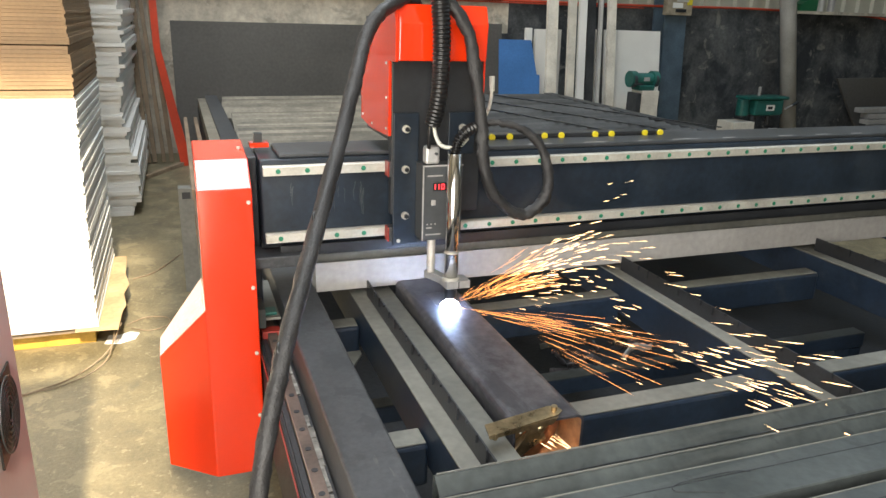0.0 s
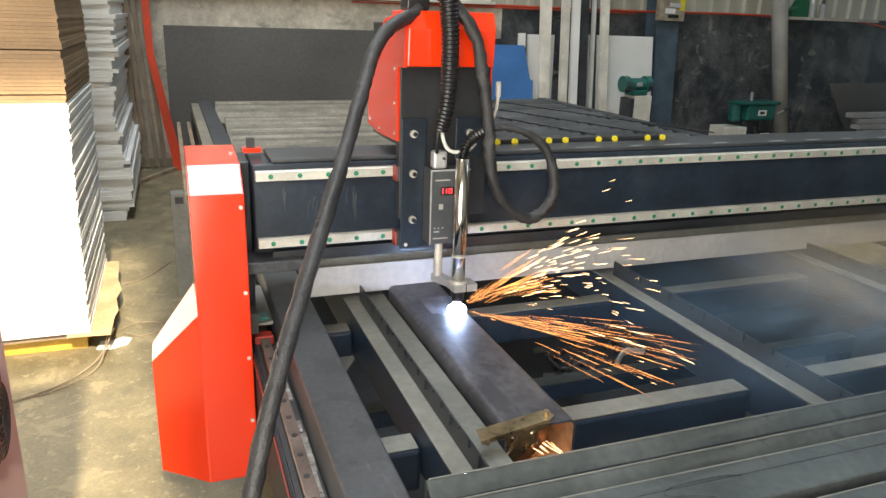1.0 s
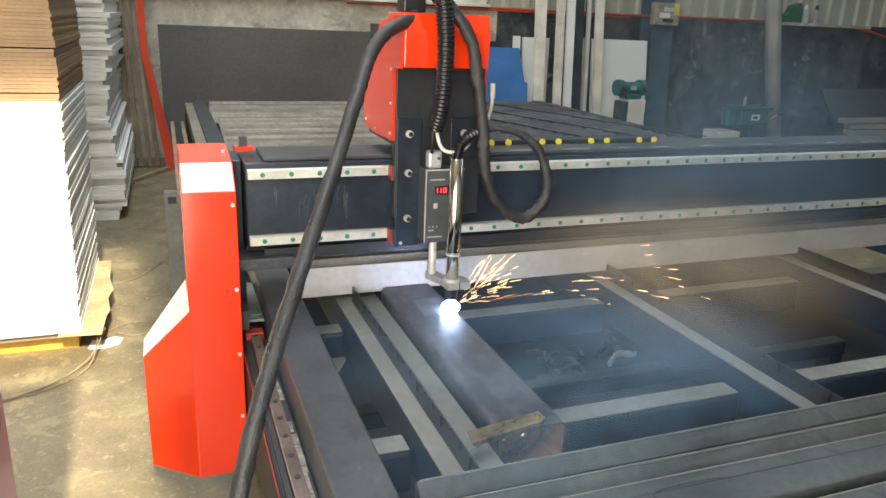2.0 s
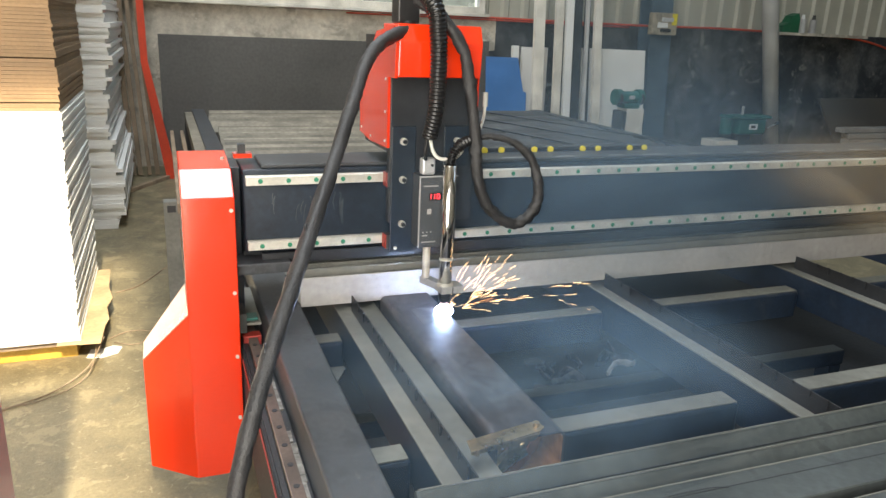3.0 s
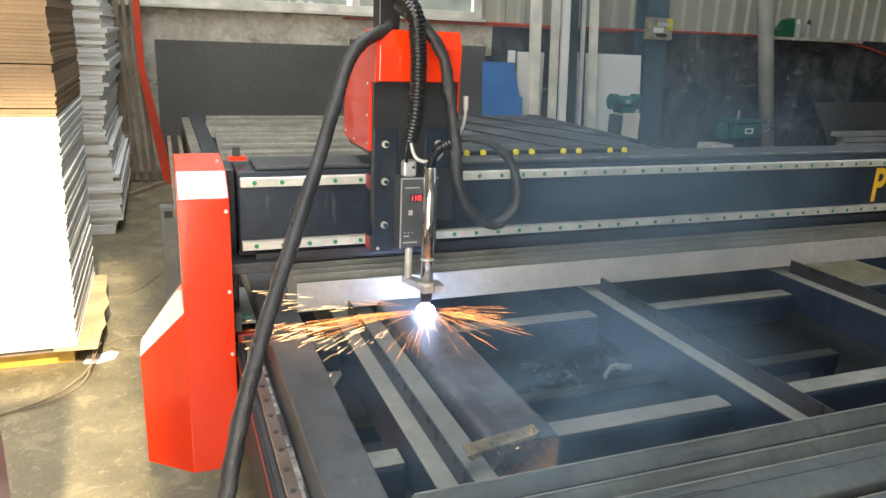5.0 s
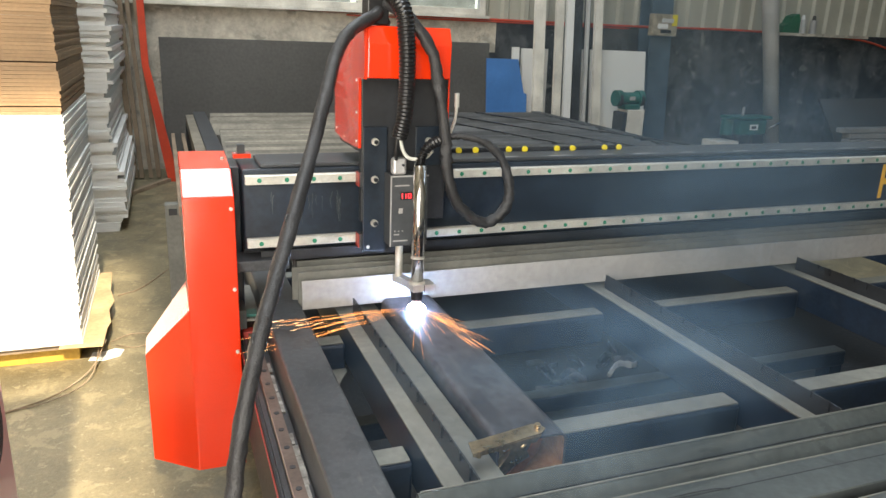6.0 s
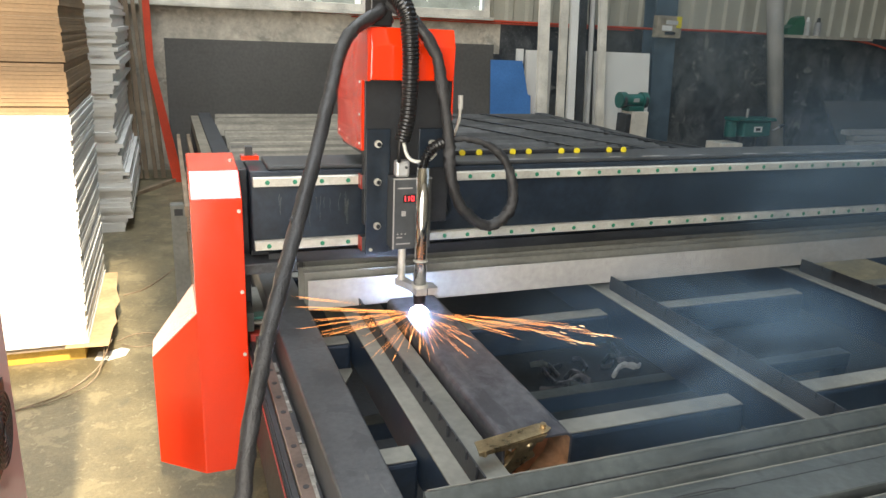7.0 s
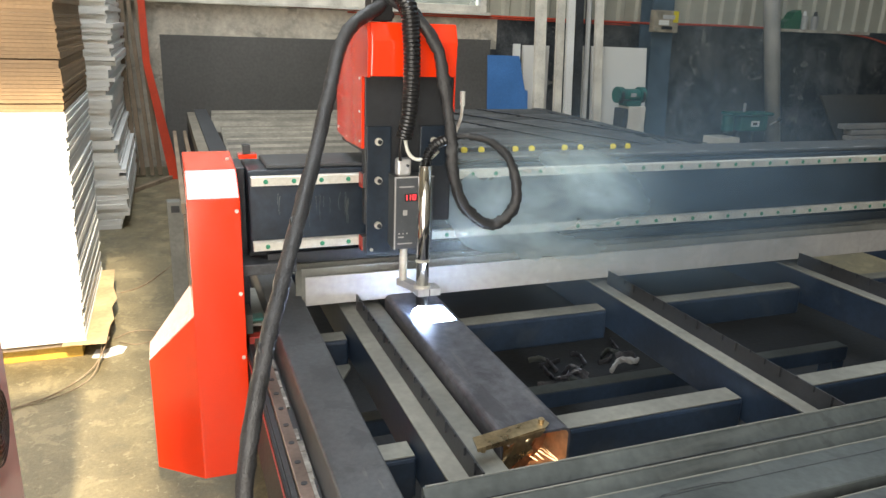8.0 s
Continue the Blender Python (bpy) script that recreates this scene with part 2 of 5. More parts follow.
def finish(bm, name, material, smooth=False):
    me = bpy.data.meshes.new(name)
    bmesh.ops.recalc_face_normals(bm, faces=bm.faces)
    bm.to_mesh(me)
    bm.free()
    me.materials.append(material)
    if smooth:
        me.polygons.foreach_set("use_smooth", [True] * len(me.polygons))
        me.update()
    return me


def part(name, bm, material, parent, label="", smooth=False):
    ob = new(name, finish(bm, name, material, smooth))
    ob.parent = parent
    return tagged(ob, label)


def thing(name, label, category, bm=None, material=None, group="", kind="", smooth=False, at=None):
    ob = new(name, finish(bm, name, material, smooth) if bm else None)
    if at:
        ob.matrix_world = at
    return tagged(ob, label, category, group, kind)


def B(*a, **k):
    return box(bmesh.new(), *a, **k)


# ---- hall ----
thing("floor", "worn stained concrete workshop floor", "floor", B(-7, 11, -2.75, 5.4, -0.6, 0), M_FLOOR, kind="structure")
thing("ground", "bare ground outside the hall", "ground", B(-60, 60, -60, -2.76, -0.6, -0.02), M_FLOOR, kind="structure")
wall = thing("wall_north", "grimy plastered hall wall with cement band", "wall", B(-0.19, 11, 5.2, 5.4, 0, H + 0.15), M_WALL, kind="structure")
part("cement_wall", B(-7, -0.1905, 5.2, 5.4, 0, H + 0.1495), M_WALLTOP, wall, "bare cement wall")
bm = bmesh.new()
box(bm, -7, 2.9, 5.205, 5.395, H + 0.15, H + 0.46)
part("cement_band", bm, M_WALLTOP, wall, "bare cement band")
part("grimy_band", B(2.9005, 11, 5.205, 5.395, H + 0.1505, H + 0.46), M_WALL, wall)
WIN0, WIN1 = -2.2, 2.76
bm = bmesh.new()
n = 0
x = WIN1
while x < 11:
    prism(bm, [(x, 5.22), (x + 0.05, 5.22), (x + 0.075, 5.25), (x + 0.195, 5.25), (x + 0.22, 5.22), (x + 0.22, 5.27), (x, 5.27)], "z", H + 0.46, 5.5)
    x += 0.22
part("cladding", bm, M_CLAD, wall, "cream corrugated metal cladding")
bm = bmesh.new()
box(bm, WIN0, WIN1, 5.22, 5.38, H + 1.6, 5.5)
box(bm, -7, WIN0, 5.22, 5.38, H + 0.46, 5.5)
part("upper_wall", bm, M_WALLTOP, wall)
thing("wall_west", "plain rendered side wall", "wall", B(-7.2, -7, -2.75, 5.4, 0, 5.5), M_WALLTOP, kind="structure")
thing("wall_east", "plain rendered side wall", "wall", B(11, 11.2, -2.75, 5.4, 0, 5.5), M_WALLTOP, kind="structure")
# unseen wall, added; the opening's edges set where the sun falls
bm = bmesh.new()
DOOR0, DOOR1, DOORTOP = -3.1, -0.10, 3.9
box(bm, -7, DOOR0, -2.75, -2.6, 0, 5.5)
box(bm, DOOR1, 11, -2.75, -2.6, 0, 5.5)
box(bm, DOOR0, DOOR1, -2.75, -2.6, DOORTOP, 5.5)
thing("wall_south", "unseen added hall wall, its opening trims the sun", "wall", bm, M_WALLTOP, kind="structure")
# unseen roof, added; opaque covers over its strips keep the sun out
bm = bmesh.new()
edges = [-7, -0.65, 0.45, 2.85, 3.95, 5.65, 6.75, 11]
for a, b in ((0, 1), (2, 3), (4, 5), (6, 7)):
    box(bm, edges[a], edges[b], -2.75, 5.4, 5.5, 5.6)
for a in (1, 3, 5):
    box(bm, edges[a], edges[a + 1], -2.75, -0.9, 5.5, 5.6)
    box(bm, edges[a], edges[a + 1], 4.1, 5.4, 5.5, 5.6)
for a in (1, 3, 5):
    box(bm, edges[a] - 0.05, edges[a + 1] + 0.05, -1.0, 4.2, 5.601, 5.62)
thing("ceiling", "unseen added hall roof with covered strips", "ceiling", bm, M_CLAD, kind="structure")

# ---- cutting table ----
table = thing("cutting_table", "dark steel plasma cutting table frame with slotted slats", "cutting table")
part("side_beam", B(-0.003, 0.081, -1.9, 4.0, H - 0.41, H - 0.29, bevel=0.004), M_STEEL, table, "dark painted steel side beam")
part("side_beam", B(2.72, 2.80, -1.9, 4.0, H - 0.41, H - 0.29, bevel=0.004), M_STEEL, table)
part("rail_ledge", B(-0.052, -0.0035, -1.9, 4.0, H - 0.40, H - 0.374), M_STEEL, table, "scraped steel ledge beside the side beam")
rail = part("side_rail", prism(bmesh.new(), [(-0.039, H - 0.373), (-0.039, H - 0.362), (-0.036, H - 0.358), (-0.039, H - 0.3535), (-0.019, H - 0.3535), (-0.022, H - 0.358), (-0.019, H - 0.362), (-0.019, H - 0.373)], "y", -1.9, 3.9), M_YRAIL, table, "browned linear guide rail with countersunk bolts")
bm = bmesh.new()
rod(bm, (0, 0, 0), (0, 0, 0.0008), 0.0052, seg=12)
hole = finish(bm, "bolt", M_BLACK)
for k in range(34):
    o = new("bolt", hole)
    o.parent = rail
    o.location = (-0.029, -1.40 + 0.06 * k + 0.0189, H - 0.3532)
# stop plate and dusty seam between rail and beam
part("rack", B(-0.050, -0.041, -1.9, 3.9, H - 0.374, H - 0.366), M_BLACK, table, "black steel gear rack")
part("outer_plate", B(-0.056, -0.0525, -1.9, 4.0, H - 0.55, H - 0.372), M_NEARBLACK, table)
part("red_seal", B(-0.0585, -0.0565, -1.9, 0.9, H - 0.386, H - 0.382), M_DKRED, table, "red edge strip")
bm = bmesh.new()
rnd = random.Random(4)
y = -0.95
while y < -0.12:
    w = 0.002 + 0.005 * rnd.random() + (0.009 if -0.58 < y < -0.47 or -0.40 < y < -0.36 else 0)
    if rnd.random() < 0.6:
        box(bm, -0.012 - w, -0.010 + 0.3 * w, y, y + 0.02, H - 0.3735, H - 0.371 + 0.002 * rnd.random())
    y += 0.006 + 0.012 * rnd.random()
tagged(part("weld_dust", bm, M_GRIME, table, "pale chipped weld seam and dust"), kind="stuff")
# bearers, cross beams and brace: dark sides, a paler plate on top
for x, y0 in ((0.203, -0.758), (0.897, -0.758), (1.565, -0.758), (2.235, -0.758)):
    bar = part("slat_bearer", B(x - 0.034, x + 0.062, y0, 1.1, H - 0.415, H - 0.323, bevel=0.003), M_BEARER, table, "dark blue steel bearer")
    part("flat", B(x - 0.036, x + 0.064, y0 - 0.002, 1.1, H - 0.3226, H - 0.318, bevel=0.0018), M_MIDGREY, bar, "pale flat on the bearer")
    bm = bmesh.new()
    box(bm, x - 0.0025, x + 0.0005, y0, -0.005, H - 0.3178, H - 0.280)
    for k in range(18):
        yy = -0.735 + 0.0405 * k
        box(bm, x - 0.0065, x - 0.0028, yy, yy + 0.005, H - 0.298 + 0.008 * (k % 3), H - 0.2775)
    part("slat", bm, M_BLACK, bar, "notched upright steel slat")
for x0, x1 in ((0.0815, 0.1685), (0.2655, 0.8625), (0.9595, 1.5305), (1.6275, 2.2005), (2.2975, 2.7195)):
    for y0, y1 in ((-0.068, -0.014), (-0.567, -0.511), (0.42, 0.475), (0.9, 0.955)):
        cb = part("cross_beam", B(x0, x1, y0, y1, H - 0.447, H - 0.367, bevel=0.007), M_BEARER, table, "dark blue rectangular steel cross beam")
        part("top_flat", B(x0, x1 - 0.004, y0 + 0.004, y1 - 0.005, H - 0.3666, H - 0.3638, bevel=0.0012), M_MIDGREY, cb, "pale top plate")
part("lower_brace", B(0.1, 1.86, 0.0, 0.05, H - 0.675, H - 0.628, bevel=0.004), M_BEARER, table)
part("brace_flat", B(0.1, 1.858, 0.003, 0.047, H - 0.6276, H - 0.6256), M_GREY, table, "grey top plate of the low brace")
for x0 in (0.1, 1.80):
    part("brace_foot", B(x0, x0 + 0.05, 0.0, 0.05, 0.0, H - 0.676), M_BEARER, table)
for x0 in (0.01, 2.73):
    for y0 in (-1.2, 0.06, 1.9, 3.7):
        part("leg", B(x0, x0 + 0.06, y0, y0 + 0.06, 0, H - 0.411 if x0 in (0.01, 2.73) else H - 0.466), M_STEEL, table)
part("shelf_plate", prism(bmesh.new(), [(0.0815, -0.155), (0.130, -0.155), (0.168, -0.085), (0.168, -0.069), (0.0815, -0.069)], "z", H - 0.432, H - 0.426), M_MIDGREY, table, "grey corner gusset plate")
# near-black sheet over the floor, as wide as the table
thing("dark_floor_sheet", "near-black sheet on the floor under the table", "slag", B(0.0, 2.8, -1.3, 3.9, 0.0005, 0.004), M_NEARBLACK, kind="stuff")

# flat plates standing on edge across the table
for i, (y, x0, top) in enumerate(((0.0, 0.083, -0.230), (0.022, 0.078, -0.216), (0.046, 0.068, -0.2105))):
    thing("edge_plate", "light grey steel plate on edge across the table", "steel plate",
          B(x0, 2.69, y, y + 0.004, H - 0.300, H + top, bevel=0.0008), M_PLATE if i == 0 else M_MIDGREY, group="edge plates")
for i, (y, z) in enumerate(((0.075, -0.205), (0.105, -0.201), (0.14, -0.196))):
    thing("edge_plate", "dark steel strip on edge under the gantry", "steel plate",
          B(0.085, 2.69, y, y + 0.006, H - 0.322, H + z), M_MIDGREY if i == 0 else M_STEEL, group="edge plates")

# long bars lying over the front of the table
def angle_bar(name, x0, y0, z0, yaw, outline, material, label, length=2.5):
    bm = prism(bmesh.new(), outline, "x", 0, length)
    return thing(name, label, "steel bar", bm, material, group="front bars", at=pose(x0, y0, z0, 0, 0, yaw))


L1 = [(0, 0), (-0.005, 0.0015), (-0.008, -0.001), (-0.044, -0.026), (-0.047, -0.032), (-0.047, -0.055), (-0.044, -0.055), (-0.043, -0.033), (-0.008, -0.006), (-0.002, -0.008), (-0.002, -0.05), (0.002, -0.05), (0.002, -0.003)]
CH = [(0, 0), (0, -0.05), (-0.004, -0.05), (-0.004, -0.005), (-0.078, -0.005), (-0.078, -0.05), (-0.082, -0.05), (-0.082, 0), (-0.080, 0.0015), (-0.002, 0.0015)]
for nm, x0, y0, z0, yaw, prof, label in (
        ("angle_bar", 0.106, -0.764, H - 0.280, 0.0, L1, "grey primed steel angle bar across the table front"),
        ("angle_bar", 0.05, -0.8125, H - 0.283, -0.35, L1, "grey primed steel angle bar with a worn bright edge"),
        ("channel_bar", 0.02, -0.846, H - 0.286, -0.6, CH, "wide grey steel channel with a scratched face"),
        ("channel_bar", 0.0, -0.950, H - 0.290, -0.2, CH, "wide grey steel channel with a scratched face"),
        ("channel_bar", -0.02, -1.05, H - 0.300, 0.3, CH, "wide grey steel channel with a scratched face"),
        ("channel_bar", 0.0, -1.15, H - 0.305, 0.3, CH, "wide grey steel channel with a scratched face")):
    bar = angle_bar(nm, x0, y0, z0, yaw, prof, M_GREY, label)
    # pale line paints in the edge highlight; the second bar's edge is also worn
    part("worn_highlight_edge", B(0.004, 2.49, -0.0030, -0.0006, 0.0017, 0.0024), M_MIDGREY, bar, "pale edge line, wear and painted highlight")
    part("mill_line", B(0.004, 2.49, -0.030, -0.0285, -0.016 if prof is L1 else 0.0017, -0.0145 if prof is L1 else 0.0022), M_STEEL, bar)
bm = bmesh.new()
sweep(bm, [(0.47 + 0.05 * math.cos(a) + 0.03 * math.sin(2 * a), -0.895 + 0.02 * math.sin(a), H - 0.2832) for a in (0.6, 1.2, 2.0, 2.9, 3.6, 4.3)], 0.0007, seg=5, steps=6)
thing("chalk_mark", "dark hand-drawn loop on the steel channel", "mark", bm, M_STEEL)
part("front_beam", B(0.0815, 2.719, -1.26, -0.80, H - 0.45, H - 0.362, bevel=0.004), M_STEEL, table)

# square tube being cut, hollow, with rounded corners
def rounded(w, h, r, n=5):
    out = []
    for cx, cz, a0 in ((w / 2 - r, h / 2 - r, 0), (-w / 2 + r, h / 2 - r, 90), (-w / 2 + r, -h / 2 + r, 180), (w / 2 - r, -h / 2 + r, 270)):
        for k in range(n + 1):
            a = radians(a0 + 90 * k / n)
            out.append((cx + r * math.cos(a), cz + r * math.sin(a)))
    return out


TUBE_X, TUBE_TOP, TUBE_W, TUBE_H = 0.335, H - 0.290, 0.126, 0.0735
TUBE_Y0, TUBE_Y1 = -0.668, -0.001
WX0, WX1, WY0, WY1 = 0.3155, 0.384, -0.193, -0.094  # the window that the torch cuts into the top


def tube_profile(w, h, r):
    """Rounded outline with two more points on its top, at the window's sides."""
    p = rounded(w, h, r)
    return p[:6] + [(WX1 - TUBE_X, h / 2), (WX0 - TUBE_X, h / 2)] + p[6:]


def tube_mesh():
    bm = bmesh.new()
    prof = (tube_profile(TUBE_W, TUBE_H, 0.013), tube_profile(TUBE_W - 0.008, TUBE_H - 0.008, 0.010))
    ys = (TUBE_Y0, WY0, WY1, TUBE_Y1)
    out, inn = ([[bm.verts.new((TUBE_X + px, y, TUBE_TOP - TUBE_H / 2 + pz)) for px, pz in p] for y in ys] for p in prof)
    n = len(prof[0])
    for k in range(n):
        j = (k + 1) % n
        for i in range(3):
            if i == 1 and k == 6:
                continue
            bm.faces.new((out[i][k], out[i][j], out[i + 1][j], out[i + 1][k]))
            bm.faces.new((inn[i][k], inn[i + 1][k], inn[i + 1][j], inn[i][j]))
        bm.faces.new((out[0][k], inn[0][k], inn[0][j], out[0][j]))
        bm.faces.new((out[3][k], out[3][j], inn[3][j], inn[3][k]))
    for k in (6, 7):
        bm.faces.new((out[1][k], out[2][k], inn[2][k], inn[1][k]))
    for i in (1, 2):
        bm.faces.new((out[i][6], out[i][7], inn[i][7], inn[i][6]))
    return bm


tube = thing("square_tube", "dark mill-scaled rectangular steel tube under the torch", "steel tube", tube_mesh(), M_TUBE)
# liner whose lighter red-brown carries the light inside the mouth
bm = bmesh.new()
lin = rounded(TUBE_W - 0.0084, TUBE_H - 0.0084, 0.0098)
rings = [[bm.verts.new((TUBE_X + px, y, TUBE_TOP - TUBE_H / 2 + pz)) for px, pz in lin] for y in (TUBE_Y0 + 0.0005, -0.356)]
for k in range(len(lin)):
    j = (k + 1) % len(lin)
    bm.faces.new((rings[0][k], rings[0][j], rings[1][j], rings[1][k]))
part("inner_wall", bm, M_LITBROWN, tube, "tube inside, lit red-brown put into its colour")
# added plates, out of sight, that keep stray glow inside the tube
thing("glow_blocker", "added plate in the tube that blocks stray glow", "steel plate", B(TUBE_X - 0.054, TUBE_X + 0.054, -0.354, -0.35, TUBE_TOP - 0.068, TUBE_TOP - 0.0055), M_TUBE)
thing("glow_blocker", "added plate at the tube end that blocks stray glow", "steel plate", B(TUBE_X - 0.0555, TUBE_X + 0.0555, -0.007, -0.0015, TUBE_TOP - 0.069, TUBE_TOP - 0.0045), M_TUBE)
# the piece that is cut out, and a glowing plate for the arc-lit inside under it
slug = thing("cut_piece", "dark rectangular piece being cut out of the tube", "steel piece", B(WX0 - TUBE_X + 0.0006, WX1 - TUBE_X - 0.0006, WY0 + 0.0006, WY1 - 0.0006, -0.004, 0.0), M_TUBE, at=pose(TUBE_X, 0, TUBE_TOP))
flare = thing("arc_lit_plate", "glowing plate standing in for the tube's arc-lit inside", "plasma flare", B(-0.034, 0.034, -0.049, 0.049, -0.005, 0.0, bevel=0.002), M_ARCLIT)

# earth clamp biting on the tube's end
clamp = thing("earth_clamp", "brassy spring earth clamp gripping the tube end", "clamp", at=pose(0.299, -0.658, H - 0.292, 3, -2, 7))
part("upper_handle", prism(bmesh.new(), [(-0.078, -0.017), (-0.070, 0.012), (0.050, 0.014), (0.062, 0.008), (0.064, -0.006), (0.050, -0.014)], "z", 0.004, 0.0062), M_BRASS, clamp)
part("handle_lip", prism(bmesh.new(), [(-0.078, 0.0038), (0.05, 0.0038), (0.04, -0.007), (-0.076, -0.001)], "y", -0.0165, -0.0148), M_BRASS, clamp)
for side in (-1, 1):
    bm = prism(bmesh.new(), [(0.034, 0.004), (0.030, -0.012), (0.012, -0.030), (-0.020, -0.052), (-0.062, -0.074), (-0.072, -0.072), (-0.034, -0.046), (-0.012, -0.022), (-0.004, 0.0)], "y", side * 0.0135 - 0.0012, side * 0.0135 + 0.0012)
    part("lower_cheek", bm, M_BRASS, clamp)
bm = bmesh.new()
sweep(bm, [(0.030, 0, -0.030), (0.004, 0, -0.040), (-0.03, 0, -0.058), (-0.070, 0, -0.074)], 0.013, seg=12, steps=6, flat=1.0)
part("lower_handle", bm, M_BRASS, clamp, smooth=True)
part("jaw_tongue", prism(bmesh.new(), [(0.058, -0.002), (0.050, -0.030), (0.020, -0.060), (-0.02, -0.072), (0.0, -0.052), (0.030, -0.026), (0.040, -0.004)], "y", -0.011, 0.011), M_COPPER, clamp, "copper jaw tongue")
part("jaw_shoe", prism(bmesh.new(), [(0.055, -0.004), (0.03, -0.022), (0.002, -0.04), (-0.002, -0.034), (0.026, -0.012), (0.05, 0.002)], "y", -0.010, 0.010), M_COPPER, clamp, "copper jaw shoe")
part("pivot", rod(bmesh.new(), (0.018, -0.018, -0.010), (0.018, 0.018, -0.010), 0.0065), M_BRASS, clamp, smooth=True)
part("handle_knob", rod(bmesh.new(), (0.052, 0.0, 0.006), (0.052, 0.0, 0.014), 0.005), M_BRASS, clamp)
part("handle_knob", rod(bmesh.new(), (-0.066, -0.014, -0.004), (-0.066, -0.014, 0.007), 0.0045), M_BRASS, clamp)
bm = bmesh.new()
sweep(bm, [(-0.02 + 0.003 * k + 0.002 * (k % 2), -0.008 + 0.016 * (k % 2), -0.008 - 0.003 * (k % 3)) for k in range(9)], 0.0016, seg=6, steps=4)
part("spring", bm, M_RAIL, clamp, smooth=True)

# scrap on the floor under the table
rnd = random.Random(11)
for k in range(16):
    x, y = 1.06 + 0.42 * rnd.random(), 0.50 + 0.22 * rnd.random()
    bm = bmesh.new()
    sweep(bm, [(0, 0, 0.012), (0.04, 0.01 * rnd.uniform(-2, 2), 0.03 * rnd.random() + 0.012), (0.09, 0.02 * rnd.uniform(-2, 2), 0.012)], 0.012, seg=6, steps=4, flat=0.35, crease=0.5)
    thing("scrap_curl", "grey crumpled metal offcut on the floor", "scrap", bm, M_TUBE if k % 4 else M_GREY, group="scrap", at=pose(x, y, 0, 0, 0, 360 * rnd.random()))
bm = bmesh.new()
sweep(bm, [(0, 0, 0.02), (0.06, 0.02, 0.045), (0.13, 0.01, 0.03), (0.17, 0.03, 0.02)], 0.012, seg=8, steps=5, flat=0.5, crease=0.6)
thing("crumpled_sheet", "crumpled pale plastic sheet on the floor", "scrap", bm, M_PANEL, at=pose(1.33, 0.54, 0, 0, 0, 10))

# slatted bed behind the gantry
bed = thing("slatted_bed", "long bed of pale rusty cutting slats", "cutting bed")
rnd = random.Random(7)
y, k = 0.75, 0
while y < 3.80:
    for x0, x1, mm in ((0.083, 1.32, M_SLAT), (1.335, 2.70, M_DKSLAT)):
        bm = bmesh.new()
        d, e = rnd.uniform(-0.006, 0.006), rnd.uniform(-0.004, 0.004)
        prism(bm, [(y, H - 0.325 + e), (y + 0.002, H - 0.329 + e), (y + 0.078 + d, H - 0.289 + e), (y + 0.076 + d, H - 0.285 + e), (y + 0.070 + d, H - 0.284 + e)], "x", x0 + rnd.uniform(0, 0.03), x1 - rnd.uniform(0, 0.03))
        part("slat", bm, mm, bed)
    y += 0.082
    k += 1
for x0 in (0.7, 1.325, 2.0):
    part("bed_bearer", B(x0, x0 + 0.012, 0.7, 3.87, H - 0.44, H - 0.361), M_STEEL, bed)
for i, (x0, y0, ang) in enumerate(((1.50, 3.8, -18), (1.78, 3.85, -20), (2.15, 3.85, -21))):
    bm = box(bmesh.new(), -0.012, 0.012, -2.0, 0, H - 0.283, H - 0.279)
    part("tie_strip", bm, M_BLACK, bed, "dark flat strip over the slats").matrix_local = pose(x0, y0, 0, 0, 0, -ang)
part("bed_edge", B(-0.055, -0.0035, 0.75, 3.9, H - 0.374, H - 0.300), M_SLAT, bed)
for dx in (0.10, 0.16):
    part("side_bar", B(-dx, -dx + 0.02, 1.35, 3.4, H - 0.40, H - 0.36), M_DKTIMBER, bed)
part("corner_post", B(-0.215, -0.15, 1.72, 1.79, 0, H - 0.44), M_MIDGREY, bed, "grey square post, its open end a black plate")
# black plate for the shade of an open end; the post is solid
part("painted_mouth", B(-0.200, -0.165, 1.717, 1.7195, H - 0.485, H - 0.455), M_BLACK, bed)
bm = bmesh.new()
for k in range(24):
    box(bm, -0.15, -0.115, 0.55 + 0.05 * k, 0.565 + 0.05 * k, H - 0.56, H - 0.48)
box(bm, -0.155, -0.11, 0.5, 1.75, H - 0.60, H - 0.56)
part("drag_tray", bm, M_DKTIMBER, bed, "rusty toothed tray")

# ---- gantry ----
gantry = thing("gantry", "blue-black gantry beam with linear rails and an orange end cover", "gantry")
beam = part("beam", B(-0.035, 2.80, 0.004, 0.15, H - 0.165, H + 0.022, bevel=0.004), M_BEAM, gantry, "blue-black painted box beam")
part("top_cover", B(0.005, 2.80, 0.010, 0.145, H + 0.0225, H + 0.032, bevel=0.003), M_STEEL, gantry)
bm = bmesh.new()
rnd = random.Random(3)
for k in range(16):
    x = 0.6 + 0.14 * k + rnd.uniform(-0.03, 0.03)
    prism(bm, [(x, 0.020), (x + rnd.uniform(0.03, 0.10), 0.022), (x + 0.05, 0.028), (x + 0.01, 0.027)], "z", H + 0.0322, H + 0.0326)
part("scuff", bm, M_PLATE, gantry, "bare scuff marks")
rnd = random.Random(14)
